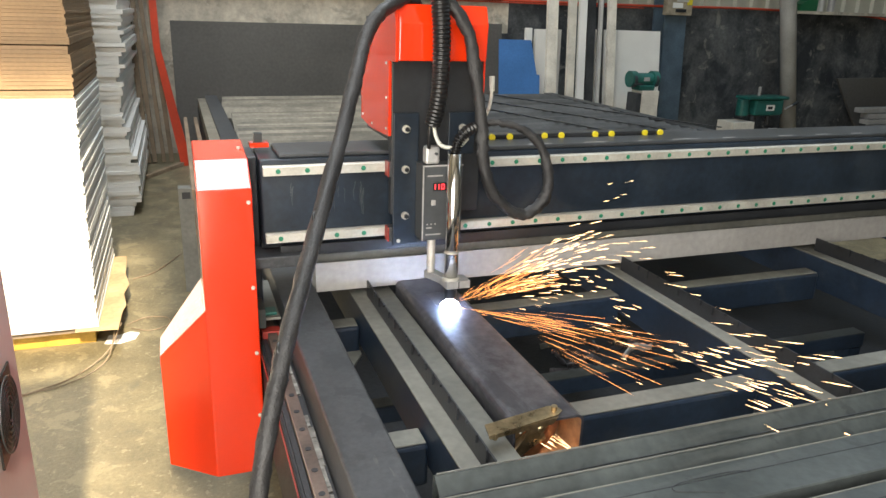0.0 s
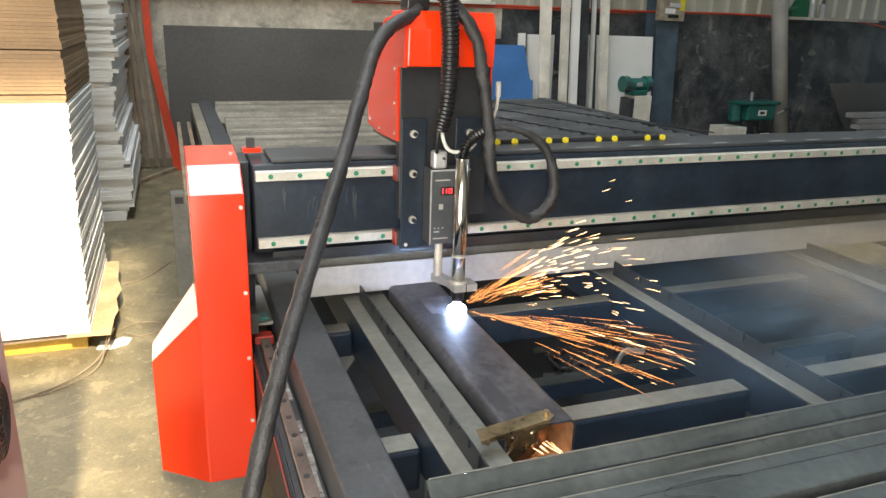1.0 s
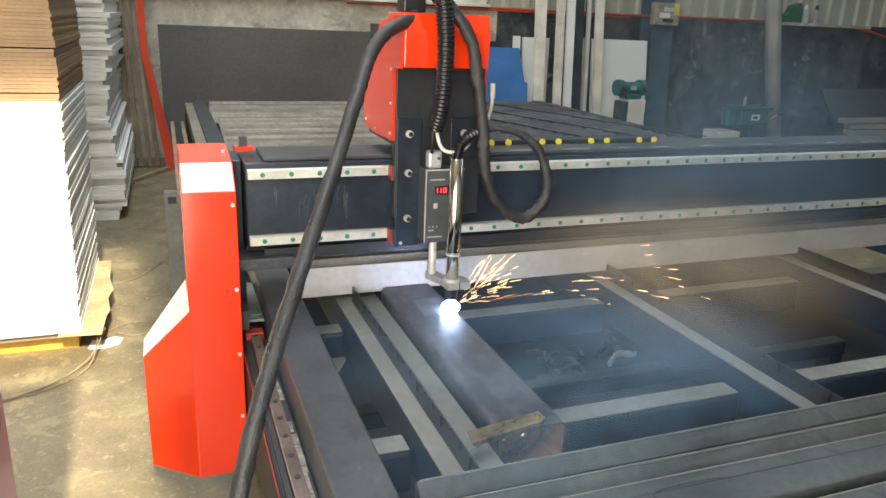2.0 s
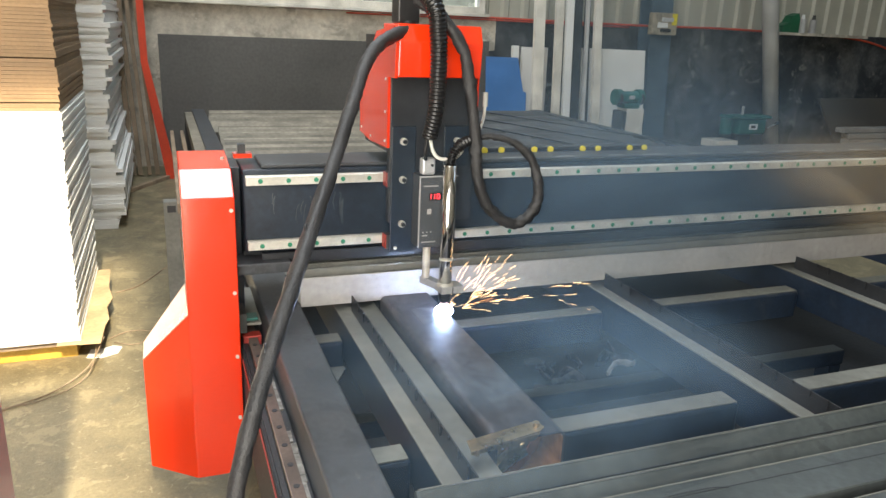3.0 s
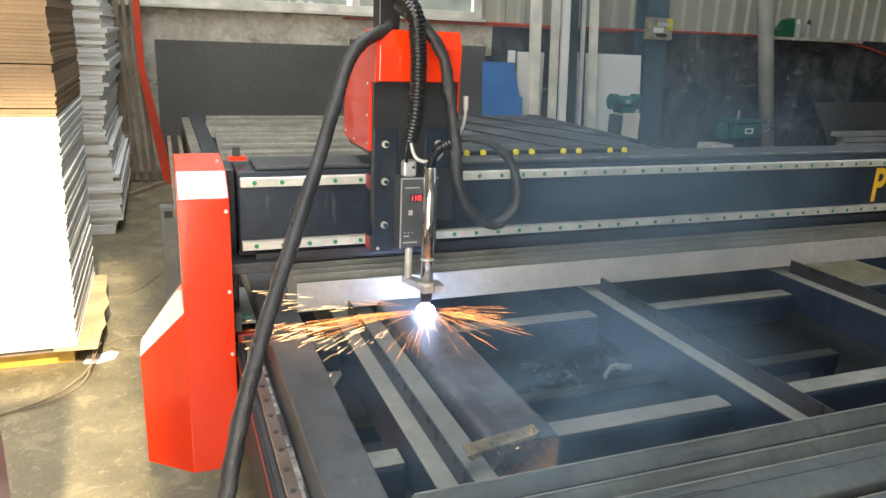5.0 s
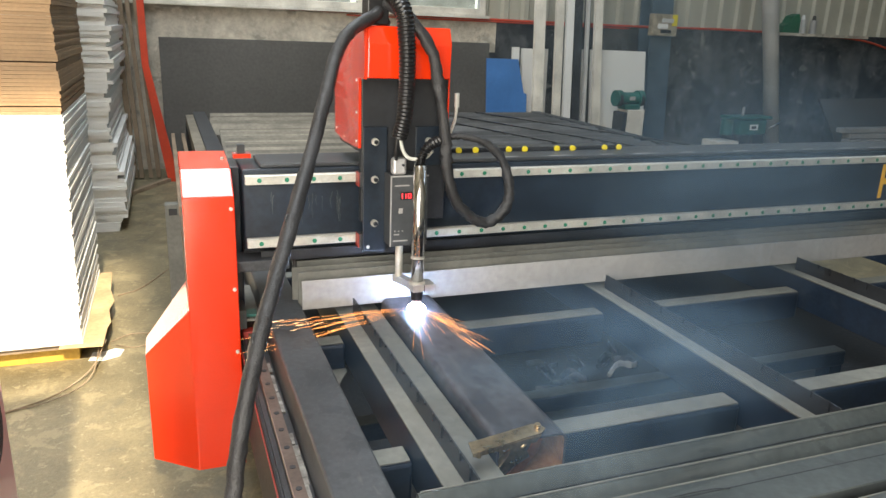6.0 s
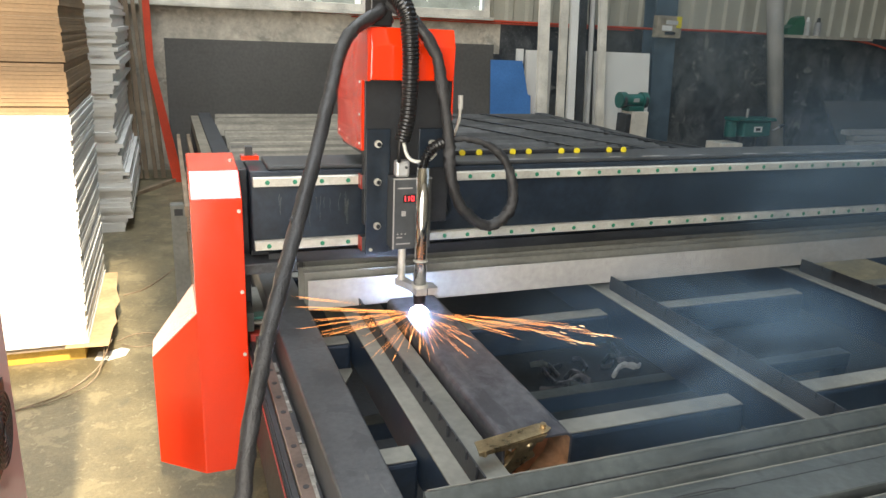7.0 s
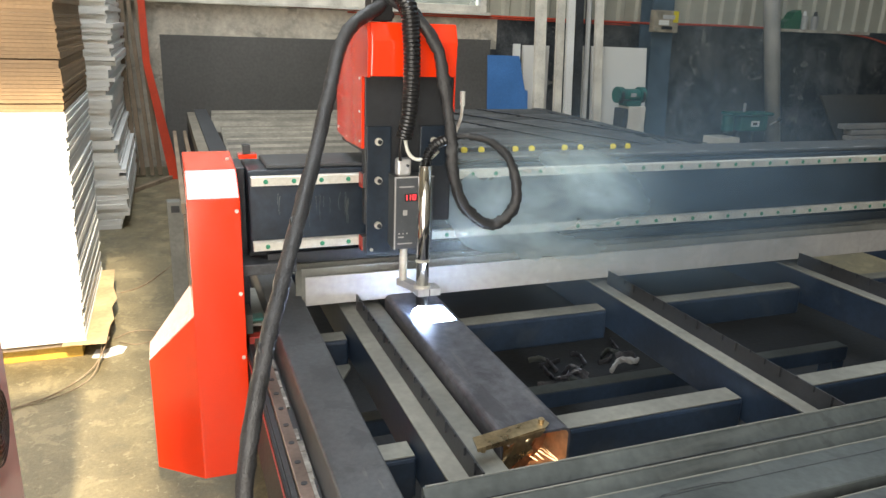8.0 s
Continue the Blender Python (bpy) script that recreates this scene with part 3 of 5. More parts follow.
for k in range(15):
    x, z = rnd.choice((0.02, 0.085, 0.095, 0.12, 0.135, 0.15, 0.165)) + rnd.uniform(0, 0.02), rnd.uniform(-0.06, -0.03)
    s, bend, w = rnd.uniform(0.02, 0.06), rnd.uniform(-0.008, 0.008), rnd.uniform(0.0006, 0.0013)
    line = [(x + bend * math.sin(2.5 * u) + 0.002 * noise.noise(Vector((k, u * 3, 0))), H + z - s * u) for u in (0, 0.25, 0.5, 0.75, 1)]
    bm = prism(bmesh.new(), [(px - w * (1 - 0.12 * i), pz) for i, (px, pz) in enumerate(line)] + [(px + w * (1 - 0.12 * i), pz) for i, (px, pz) in reversed(list(enumerate(line)))], "y", 0.0037, 0.0040)
    part("smear", bm, M_GREY, gantry, "pale dried drip")
for z in (0.0, -0.145):
    r = part("guide_rail", prism(bmesh.new(), [(0.0035, H + z - 0.010), (-0.006, H + z - 0.010), (-0.010, H + z - 0.007), (-0.014, H + z - 0.010), (-0.016, H + z - 0.009), (-0.016, H + z + 0.009), (-0.014, H + z + 0.010), (-0.010, H + z + 0.007), (-0.006, H + z + 0.010), (0.0035, H + z + 0.010)], "x", -0.030, 2.78), M_RAIL, gantry, "bright linear guide rail with green bolt caps")
    bm = bmesh.new()
    rod(bm, (0, -0.0172, 0), (0, -0.0155, 0), 0.0052, seg=14)
    cap = finish(bm, "bolt_cap", M_GREEN)
    for k in range(47):
        o = new("bolt_cap", cap)
        o.parent = r
        o.location = (0.06 * k, 0, H + z)
for k, (y, z0, z1) in enumerate(((-0.006, -0.182, -0.166), (0.012, -0.196, -0.184))):
    part("wiper_strip", B(0.0, 2.78, y, y + 0.012, H + z0, H + z1), M_BLACK, gantry)
part("under_plate", B(-0.035, 2.80, 0.03, 0.14, H - 0.178, H - 0.166), M_BLACK, gantry)
end = part("end_plate", B(-0.058, -0.036, 0.05, 0.17, H - 0.32, H + 0.02, bevel=0.003), M_BEAM, gantry)
part("foot_plate", B(-0.1, 0.06, -0.03, 0.19, H - 0.205, H - 0.180, bevel=0.003), M_STEEL, gantry)
part("bearing_block", B(-0.05, -0.010, -0.03, 0.0, H - 0.372, H - 0.350, bevel=0.002), M_DKRED, gantry, "orange end seal of a rail carriage")
part("saddle_plate", B(-0.0575, -0.006, 0.0, 0.24, H - 0.336, H - 0.330), M_MIDGREY, gantry, "dusty grey saddle plate")
part("green_tag", B(-0.05, -0.012, 0.01, 0.045, H - 0.3295, H - 0.322, bevel=0.002), M_MACHINE, gantry, "faded green plastic piece")
part("drive_plate", B(-0.0575, -0.04, -0.02, 0.17, H - 0.345, H - 0.30), M_GREY, gantry)
sens = part("limit_switch", B(-0.045, -0.005, 0.09, 0.12, H + 0.032, H + 0.042), M_ORANGE, gantry, "orange limit switch bracket")
part("switch_body", B(-0.035, -0.018, 0.095, 0.115, H + 0.0425, H + 0.062), M_BLACK, sens)
# orange end cover, folded sheet with a sloped head and a shoulder
def cover_mesh():
    F, Bk = -0.08, 0.125
    xl, xr, xo = -0.164, -0.060, -0.262
    zt, zs, ze, zo, zb = 0.046, 0.031, -0.265, -0.392, -0.66
    bm = bmesh.new()
    q = lambda x, y, z: bm.verts.new((x, y, H + z))
    a = [q(xr, F, -0.019), q(xl, F, -0.019), q(xl, F, ze), q(xl, F, zb), q(xr, F, zb)]
    t = [q(xr, -0.022, zs), q(xl, -0.022, zs), q(xl, Bk, zt), q(xr, Bk, zt)]
    s = [q(xo, 0.0, zo), q(xo, 0.10, zo), q(xl, Bk, ze), q(xo, 0.0, zb), q(xo, 0.10, zb), q(xl, Bk, zb), q(xr, Bk, zb)]
    for f in ((a[0], a[1], a[2], a[3], a[4]), (a[1], a[0], t[0], t[1]), (t[1], t[0], t[3], t[2]), (a[1], t[1], t[2], s[2], a[2]),
              (a[2], s[2], s[1], s[0]), (a[2], s[0], s[3], a[3]), (s[0], s[1], s[4], s[3]), (s[1], s[2], s[5], s[4]),
              (t[2], t[3], s[6], s[5], s[2]), (t[3], t[0], a[0], a[4], s[6]), (a[3], s[3], s[4], s[5], s[6], a[4])):
        bm.faces.new(f)
    bmesh.ops.recalc_face_normals(bm, faces=bm.faces)
    bmesh.ops.bevel(bm, geom=bm.edges[:], offset=0.0025, segments=2, affect="EDGES", profile=0.5)
    return bm


cover = part("end_cover", cover_mesh(), M_ORANGE, gantry, "orange powder-coated folded sheet cover")
for y, z in ((-0.0835, -0.045), (-0.0835, -0.225), (-0.0835, -0.372), (-0.0835, -0.52)):
    part("screw", rod(bmesh.new(), (-0.068, y, H + z), (-0.068, -0.079, H + z), 0.004, seg=10), M_RAIL, cover)
part("screw", rod(bmesh.new(), (-0.072, 0.05, H + 0.036), (-0.072, 0.05, H + 0.0425), 0.004, seg=10), M_RAIL, cover)
# yellow lettering at the far end of the beam, cut by the picture's edge
cu = bpy.data.curves.new("lettering", "FONT")
cu.body, cu.size, cu.extrude, cu.offset = "P", 0.150, 0.0006, 0.003
cu.materials.append(M_LETTER)
o = new("lettering", cu)
o.parent = gantry
o.matrix_local = pose(1.912, 0.0030, H - 0.124, 90, 0, 0) @ Matrix.Diagonal((0.72, 1, 1, 1))
tagged(o, "yellow painted letter")
part("lettering_bar", B(2.004, 2.07, 0.002, 0.0035, H - 0.124, H - 0.017), M_LETTER, gantry, "yellow painted stroke")

# ---- carriage with the plasma torch ----
car = thing("torch_carriage", "black torch carriage with orange hood, height box and polished plasma torch", "carriage")
part("back_plate", B(0.210, 0.412, -0.045, -0.020, H - 0.100, H + 0.228, bevel=0.002), M_BLACK, car, "black steel back plate")
part("side_plate", B(0.2125, 0.268, -0.052, -0.0455, H - 0.168, H + 0.12, bevel=0.0015), M_BEAM, car, "blue-black clamping plate")
part("side_plate", B(0.335, 0.395, -0.052, -0.0455, H + 0.03, H + 0.12, bevel=0.0015), M_BEAM, car)
for z in (0.0875, 0.002, -0.100):
    for x in ((0.238, 0.365) if z > 0.05 else (0.238,)):
        w = part("bolt", rod(bmesh.new(), (x, -0.053, H + z), (x, -0.060, H + z), 0.0082, seg=16), M_RAIL, car, "bright socket bolt", smooth=False)
        part("socket", rod(bmesh.new(), (x + 0.001, -0.0605, H + z), (x + 0.001, -0.066, H + z), 0.0052, seg=6), M_BLACK, w)
part("stop_bolt", rod(bmesh.new(), (0.224, -0.053, H - 0.157), (0.224, -0.056, H - 0.157), 0.004, seg=12), M_RAIL, car)
for z in (0.0, -0.145):
    part("bearing_block", B(0.206, 0.28, -0.044, -0.017, H + z - 0.017, H + z + 0.017, bevel=0.002), M_STEEL, car)
    part("end_seal", B(0.2035, 0.2058, -0.044, -0.017, H + z - 0.016, H + z + 0.016), M_DKRED, car, "dull red end seal")
# hood
def hood_mesh():
    out = [(-0.095, 0.228), (-0.100, 0.300), (-0.086, 0.336), (0.02, 0.336), (0.02, 0.228)]
    bm = prism(bmesh.new(), [(y, H + z) for y, z in out], "x", 0.209, 0.397)
    bmesh.ops.bevel(bm, geom=bm.edges[:], offset=0.003, segments=2, affect="EDGES", profile=0.5)
    return bm


part("hood", hood_mesh(), M_ORANGE, car, "orange folded sheet hood")
side = prism(bmesh.new(), [(y, H + z) for y, z in ((-0.046, 0.226), (-0.094, 0.226), (-0.098, 0.29), (-0.086, 0.333), (0.055, 0.318), (0.10, 0.275), (0.195, 0.190), (0.195, 0.078), (0.10, 0.068), (-0.046, 0.072))], "x", 0.2025, 0.2085)
cheek = part("hood_cheek", side, M_ORANGE, car, "orange side sheet of the hood")
for y, z in ((-0.030, 0.22), (-0.030, 0.15), (-0.030, 0.086), (0.175, 0.09), (0.09, 0.08)):
    part("rivet", rod(bmesh.new(), (0.2024, y, H + z), (0.2005, y, H + z), 0.0028, seg=10), M_RAIL, cheek)
part("motor_box", B(0.2095, 0.40, -0.019, 0.17, H + 0.06, H + 0.31), M_BLACK, car)
part("far_cheek", B(0.4125, 0.416, -0.045, 0.15, H + 0.07, H + 0.30), M_ORANGE, car)
# gland block and corrugated conduit
part("gland_block", B(0.215, 0.262, -0.07, -0.02, H + 0.337, H + 0.40, bevel=0.003), M_RUBBER, car, "black cable gland block")
part("gland_nut", rod(bmesh.new(), (0.247, -0.04, H + 0.337), (0.247, -0.04, H + 0.43), 0.017, seg=18), M_RUBBER, car, smooth=False)
conduit_path = [(0.245, -0.05, H + 0.43), (0.272, -0.125, H + 0.375), (0.281, -0.135, H + 0.315), (0.284, -0.135, H + 0.247), (0.282, -0.130, H + 0.16), (0.276, -0.115, H + 0.105)]
bm = bmesh.new()
dense = smooth_path(conduit_path, 300)
ribbed, left = [dense[0]], 0.0
for p, q in zip(dense, dense[1:]):
    left += (q - p).length
    if left >= 0.0012:
        ribbed.append(q)
        left = 0.0
sweep(bm, ribbed, lambda u: 0.0190 - 0.0030 * u + 0.0012 * math.sin(u * (len(ribbed) - 1) * math.pi / 3), seg=20, steps=1)
part("corrugated_conduit", bm, M_RUBBER, car, "black corrugated cable conduit", smooth=True)
bm = bmesh.new()
sweep(bm, [(0.272, -0.115, H + 0.11), (0.270, -0.112, H + 0.075), (0.272, -0.108, H + 0.055)], 0.004, seg=8)
part("signal_cable", bm, M_RUBBER, car, smooth=True)
bm = bmesh.new()
sweep(bm, [(0.277, -0.115, H + 0.11), (0.285, -0.118, H + 0.075), (0.30, -0.125, H + 0.060), (0.33, -0.13, H + 0.062), (0.352, -0.12, H + 0.075)], 0.004, seg=8)
part("gas_tube", bm, M_CLEAR, car, "milky plastic gas tube", smooth=True)
# height controller
hbox = part("height_controller", B(0.262, 0.352, -0.100, -0.054, H - 0.146, H + 0.018, bevel=0.001), M_FACE, car, "dark grey height control box with bright edges")
part("front_plate", B(0.2655, 0.3485, -0.1025, -0.1004, H - 0.142, H + 0.0145), M_FACE, hbox, "dark grey face plate")
part("display", B(0.284, 0.316, -0.1042, -0.1027, H - 0.037, H - 0.019), M_RUBBER, hbox, "red digit display")
bm = bmesh.new()
for x in (0.2885, 0.2965):
    box(bm, x, x + 0.0014, -0.1052, -0.1044, H - 0.0335, H - 0.0221)
for x in (0.3025, 0.3085):
    box(bm, x, x + 0.0014, -0.1052, -0.1044, H - 0.0335, H - 0.0221)
for dz in (-0.0235, -0.0335):
    box(bm, 0.3039, 0.3085, -0.1052, -0.1044, H + dz, H + dz + 0.0014)
part("digits", bm, M_LED, hbox, "glowing red digits")
part("button", B(0.281, 0.291, -0.1055, -0.1027, H - 0.068, H - 0.056, bevel=0.001), M_PLATE, hbox, "square grey button")
for x, z, w in ((0.272, -0.006, 0.034), (0.272, -0.111, 0.003), (0.281, -0.111, 0.003), (0.290, -0.111, 0.003), (0.271, -0.119, 0.013), (0.270, -0.134, 0.034)):
    part("print_bar", B(x, x + w, -0.1032, -0.1027, H + z, H + z + 0.003), M_PLATE, hbox, "pale printed line too small to read")
part("edge_trim", B(0.2622, 0.265, -0.1022, -0.1003, H - 0.146, H + 0.018), M_PLATE, hbox, "bright aluminium edge")
part("edge_trim", B(0.2652, 0.352, -0.1022, -0.1003, H + 0.0148, H + 0.018), M_PLATE, hbox)
plug = part("plug", B(0.268, 0.300, -0.10, -0.075, H + 0.0185, H + 0.057, bevel=0.006), M_ALU, car, "grey cable plug with thumb screws")
part("thumb_screw", rod(bmesh.new(), (0.290, -0.1005, H + 0.042), (0.290, -0.106, H + 0.042), 0.003, seg=10), M_BLACK, plug)
# torch
TX, TY = 0.3155, -0.145
torch = part("torch", rod(bmesh.new(), (TX, TY, H - 0.222), (TX, TY, H + 0.050), 0.0143, seg=40), M_CHROME, car, "polished steel plasma torch barrel", smooth=False)
for f in torch.data.polygons:
    f.use_smooth = len(f.vertices) == 4
part("torch_ring", rod(bmesh.new(), (TX, TY, H - 0.163), (TX, TY, H - 0.160), 0.0158, seg=32), M_RAIL, torch)
part("torch_collar", rod(bmesh.new(), (TX, TY, H - 0.226), (TX, TY, H - 0.216), 0.0185, seg=32), M_RAIL, torch)
part("nozzle", rod(bmesh.new(), (TX, TY, H - 0.263), (TX, TY, H - 0.2385), 0.0135, 0.0150, seg=24), M_RUBBER, torch, "black ceramic nozzle")
part("nozzle_tip", rod(bmesh.new(), (TX, TY, H - 0.277), (TX, TY, H - 0.2635), 0.006, 0.0115, seg=24), M_COPPER, torch, "copper nozzle tip")
spring = bmesh.new()
sweep(spring, [(TX, TY, H + 0.05), (TX + 0.006, TY + 0.002, H + 0.072), (TX + 0.022, TY + 0.006, H + 0.090), (TX + 0.05, TY + 0.02, H + 0.100)], lambda u: 0.0100 + 0.0022 * math.sin(u * 2 * math.pi * 11), seg=12, steps=28)
part("strain_spring", spring, M_RUBBER, torch, "black coiled strain relief", smooth=True)
part("lift_rod", rod(bmesh.new(), (0.290, -0.085, H - 0.225), (0.290, -0.085, H - 0.1465), 0.0088, seg=20), M_RAIL, car, "steel lift rod", smooth=False)
bm = bmesh.new()
prism(bm, [(0.278, -0.075), (0.302, -0.075), (0.315, -0.115), (0.352, -0.128), (0.352, -0.166), (0.300, -0.166), (0.297, -0.125)], "z", H - 0.238, H - 0.222)
part("torch_clamp", bm, M_ALU, car, "cast aluminium torch clamp")
part("clamp_slit", B(0.3255, 0.3275, -0.1668, -0.1662, H - 0.238, H - 0.222), M_BLACK, car)
# cable loop to the torch
bm = bmesh.new()
loop = [(0.255, -0.06, H + 0.385), (0.292, -0.115, H + 0.352), (0.338, -0.13, H + 0.290), (0.358, -0.13, H + 0.215), (0.378, -0.13, H + 0.100), (0.384, -0.13, H + 0.035), (0.407, -0.13, H - 0.036), (0.450, -0.13, H - 0.080), (0.490, -0.13, H - 0.094), (0.532, -0.13, H - 0.064), (0.540, -0.13, H - 0.010), (0.519, -0.125, H + 0.054), (0.475, -0.12, H + 0.092), (0.423, -0.115, H + 0.106), (0.385, -0.11, H + 0.103)]
sweep(bm, loop, lambda u: 0.0125 if u < 0.66 else 0.0125 - 0.018 * (u - 0.66), seg=12, steps=8, crease=0.45)
part("torch_cable", bm, M_HOSE, car, "black woven sleeve looping to the torch", smooth=True)
# air tube and cable chain behind
bm = bmesh.new()
sweep(bm, [(0.438, 0.0, H + 0.095), (0.446, -0.01, H + 0.13), (0.447, -0.015, H + 0.165)], 0.004, seg=8)
part("air_tube", bm, M_CLEAR, car, "milky air tube end", smooth=True)
part("tube_end", rod(bmesh.new(), (0.447, -0.015, H + 0.160), (0.446, -0.015, H + 0.192), 0.0062, seg=10), M_CLEAR, car)
chain = part("cable_chain", B(0.40, 0.98, 0.10, 0.14, H + 0.0325, H + 0.043, bevel=0.002), M_BLACK, car, "black cable chain with yellow caps")
for x in (0.502, 0.549, 0.644, 0.691, 0.788, 0.836, 0.937, 0.984):
    part("chain_cap", rod(bmesh.new(), (x, 0.099, H + 0.038), (x, 0.0945, H + 0.038), 0.0082, seg=16), M_CAP, chain, "round yellow cap")
# arc
bm = bmesh.new()
bmesh.ops.create_uvsphere(bm, u_segments=20, v_segments=12, radius=1.0, matrix=Matrix.Translation((TX, TY, H - 0.285)) @ Matrix.Diagonal((0.021, 0.020, 0.0125, 1)))
part("plasma_arc", bm, M_ARC, torch, "blinding blue-white plasma arc", smooth=True)

# main hose from the carriage's head down to the floor, its origin where it hangs in front of the rail
bm = bmesh.new()
sweep(bm, ((0.386, 0.629, 0.665), (0.367, 0.609, 0.692), (0.351, 0.583, 0.682), (0.290, 0.539, 0.648), (0.255, 0.510, 0.600), (0.231, 0.466, 0.545), (0.208, 0.423, 0.492), (0.179, 0.364, 0.429), (0.124, 0.248, 0.328), (0.087, 0.168, 0.260), (0.048, 0.088, 0.185), (0.017, 0.029, 0.091), (0.000, 0.000, 0.000), (-0.011, -0.021, -0.130), (-0.026, -0.041, -0.380), (-0.076, -0.081, -0.560), (-0.196, -0.191, -0.583)), lambda u: 0.0158 - 0.0012 * u, seg=14, steps=8, crease=0.22, flat=0.85)
hose = thing("supply_hose", "black woven supply hose hanging from the carriage to the floor", "hose", bm, M_HOSE, smooth=True)
HOSE_FOOT = Vector((-0.124, -0.659, H + -0.320))

for k, (u, v, w) in enumerate(((0.124, 0.248, 0.329), (0.048, 0.088, 0.185))):
    bm = bmesh.new()
    bmesh.ops.create_uvsphere(bm, u_segments=16, v_segments=8, radius=0.0155, matrix=Matrix.Translation((u, v, w)) @ Euler((0.6, 0.9, 0)).to_matrix().to_4x4() @ Matrix.Diagonal((1.05, 1.05, 0.35, 1)))
    part("hose_band", bm, M_RUBBER, hose, "black rubber band", smooth=True)
# ---- stacks of boards ----
def board_stack(label, x0, x1, y0, y1, z0, z1, thick, rnd, faces, mat_of, jag):
    """Boards laid flat on one another, each a little out of line."""
    st = thing("board_stack", label, "stack")
    z = z0
    while z < z1:
        t = thick * rnd.uniform(0.85, 1.15)
        dx, dy = rnd.uniform(-jag, jag), rnd.uniform(-jag, jag) * 0.6
        part("board", B(x0 + dx, x1 + dx + faces(z), y0 + dy, y1 + dy, z, z + t - 0.0006), mat_of(z), st)
        z += t + (0.004 if z > 0.93 and rnd.random() < 0.14 else 0)
    return st


rnd = random.Random(21)
board_stack("tall stack of white and brown boards on a yellow pallet", -1.75, -0.525, 1.17, 2.02, 0.105, 1.75, 0.0125, rnd,
            lambda z: 0.018 * min(1, max(0, (z - 0.2) / 0.8)), lambda z: M_WHITE if z < 0.93 else M_KRAFT, 0.004)
pal = thing("pallet", "yellow painted pallet under the board stack", "pallet")
for y in (1.27, 1.55, 1.92):
    part("skid", B(-1.75, -0.55, y, y + 0.09, 0.0, 0.075, bevel=0.003), M_YELLOW, pal)
part("deck", B(-1.75, -0.53, 1.20, 2.01, 0.076, 0.10), M_DKTIMBER, pal, "dark timber deck")
bm = bmesh.new()
prism(bm, [(-0.60, 1.14), (-0.455, 1.13), (-0.45, 1.30), (-0.44, 1.36), (-0.455, 1.5), (-0.44, 1.6), (-0.462, 1.75), (-0.47, 2.0), (-0.60, 2.0)], "z", 0.102, 0.1045)
thing("cardboard_sheet", "torn brown cardboard sheet sticking out of the stack", "cardboard", bm, M_CARD)
bm = bmesh.new()
rnd = random.Random(5)
pts = [(0, 0), (0.05, -0.02), (0.11, 0.0), (0.13, 0.05), (0.10, 0.075), (0.06, 0.06), (0.02, 0.07)]
prism(bm, pts, "z", 0.001, 0.004)
thing("paper_scrap", "crumpled pale paper scrap on the floor", "paper", bm, M_WHITE, at=pose(-0.52, 1.24, 0, 0, 0, 8))
rnd = random.Random(22)
board_stack("uneven tall stack of white plastic panels", -1.9, -0.478, 3.15, 5.05, 0.0, 2.4, 0.024, rnd, lambda z: 0.022 * math.sin(z * 7), lambda z: M_WHITE, 0.024)
# loose battens leaning behind the stacks
for k, (xb, xt, w, m) in enumerate(((-0.40, -0.46, 0.035, M_DKTIMBER), (-0.33, -0.41, 0.03, M_DKTIMBER), (-0.27, -0.35, 0.035, M_DKTIMBER), (-0.45, -0.50, 0.04, M_DKTIMBER))):
    lean = pose(xb, 4.75, 0.016, 4.5, 0, 0) @ pose(0, 0, 0, 0, math.degrees(math.atan2(xt - xb, 1.5)), 0)
    thing("batten", "dark wooden batten leaning on the wall", "batten", B(-w / 2, w / 2, -0.015, 0.015, 0, 2.2, bevel=0.002), m, group="battens", at=lean)
thing("batten", "short dark batten lying on the floor", "batten", B(-0.02, 0.02, -0.55, 0.55, 0, 0.03, bevel=0.002), M_DKTIMBER, group="battens", at=pose(-0.30, 4.45, 0, 0, 0, -30))
red = bmesh.new()
prism(red, [(-0.345, 2.3), (-0.29, 2.3), (-0.283, H + 0.0), (-0.118, 0.0), (-0.20, 0.0), (-0.333, H + 0.0)], "y", 4.62, 4.68)
thing("orange_upright", "bent orange steel upright beside the stacks", "steel post", red, M_REDPOST)

# loose cables on the floor
loose = []
bm = bmesh.new()
sweep(bm, [(-0.45, 1.22, 0.09), (-0.50, 1.10, 0.03), (-0.60, 0.98, 0.005), (-0.72, 0.90, 0.005), (-0.90, 0.80, 0.005), (-1.2, 0.6, 0.005)], 0.0025, seg=6)
loose.append(bm)
bm = bmesh.new()
sweep(bm, [(-0.47, 1.25, 0.09), (-0.50, 1.05, 0.02), (-0.62, 0.93, 0.005), (-0.80, 0.88, 0.005), (-1.1, 0.72, 0.005)], 0.002, seg=6)
loose.append(bm)
bm = bmesh.new()
sweep(bm, [(-0.45, 1.4, 0.004), (-0.38, 1.46, 0.004), (-0.30, 1.44, 0.004), (-0.29, 1.36, 0.004), (-0.36, 1.32, 0.004), (-0.43, 1.36, 0.004)], 0.002, seg=6)
loose.append(bm)
bm = bmesh.new()
sweep(bm, [(-0.45, 1.95, 0.004), (-0.36, 2.02, 0.004), (-0.27, 2.2, 0.004), (-0.17, 2.45, 0.004), (-0.12, 2.5, 0.1)], 0.0028, seg=6)
loose.append(bm)
for bm in loose:
    thing("floor_cable", "thin dark cable lying loose on the floor", "cable", bm, M_DKTIMBER, group="floor cables", smooth=True)

# pale cabinet close to the camera, with a round fan grille on its side
CX = -0.462
cab = thing("control_cabinet", "pale pink sheet metal control cabinet with a black fan grille", "cabinet")
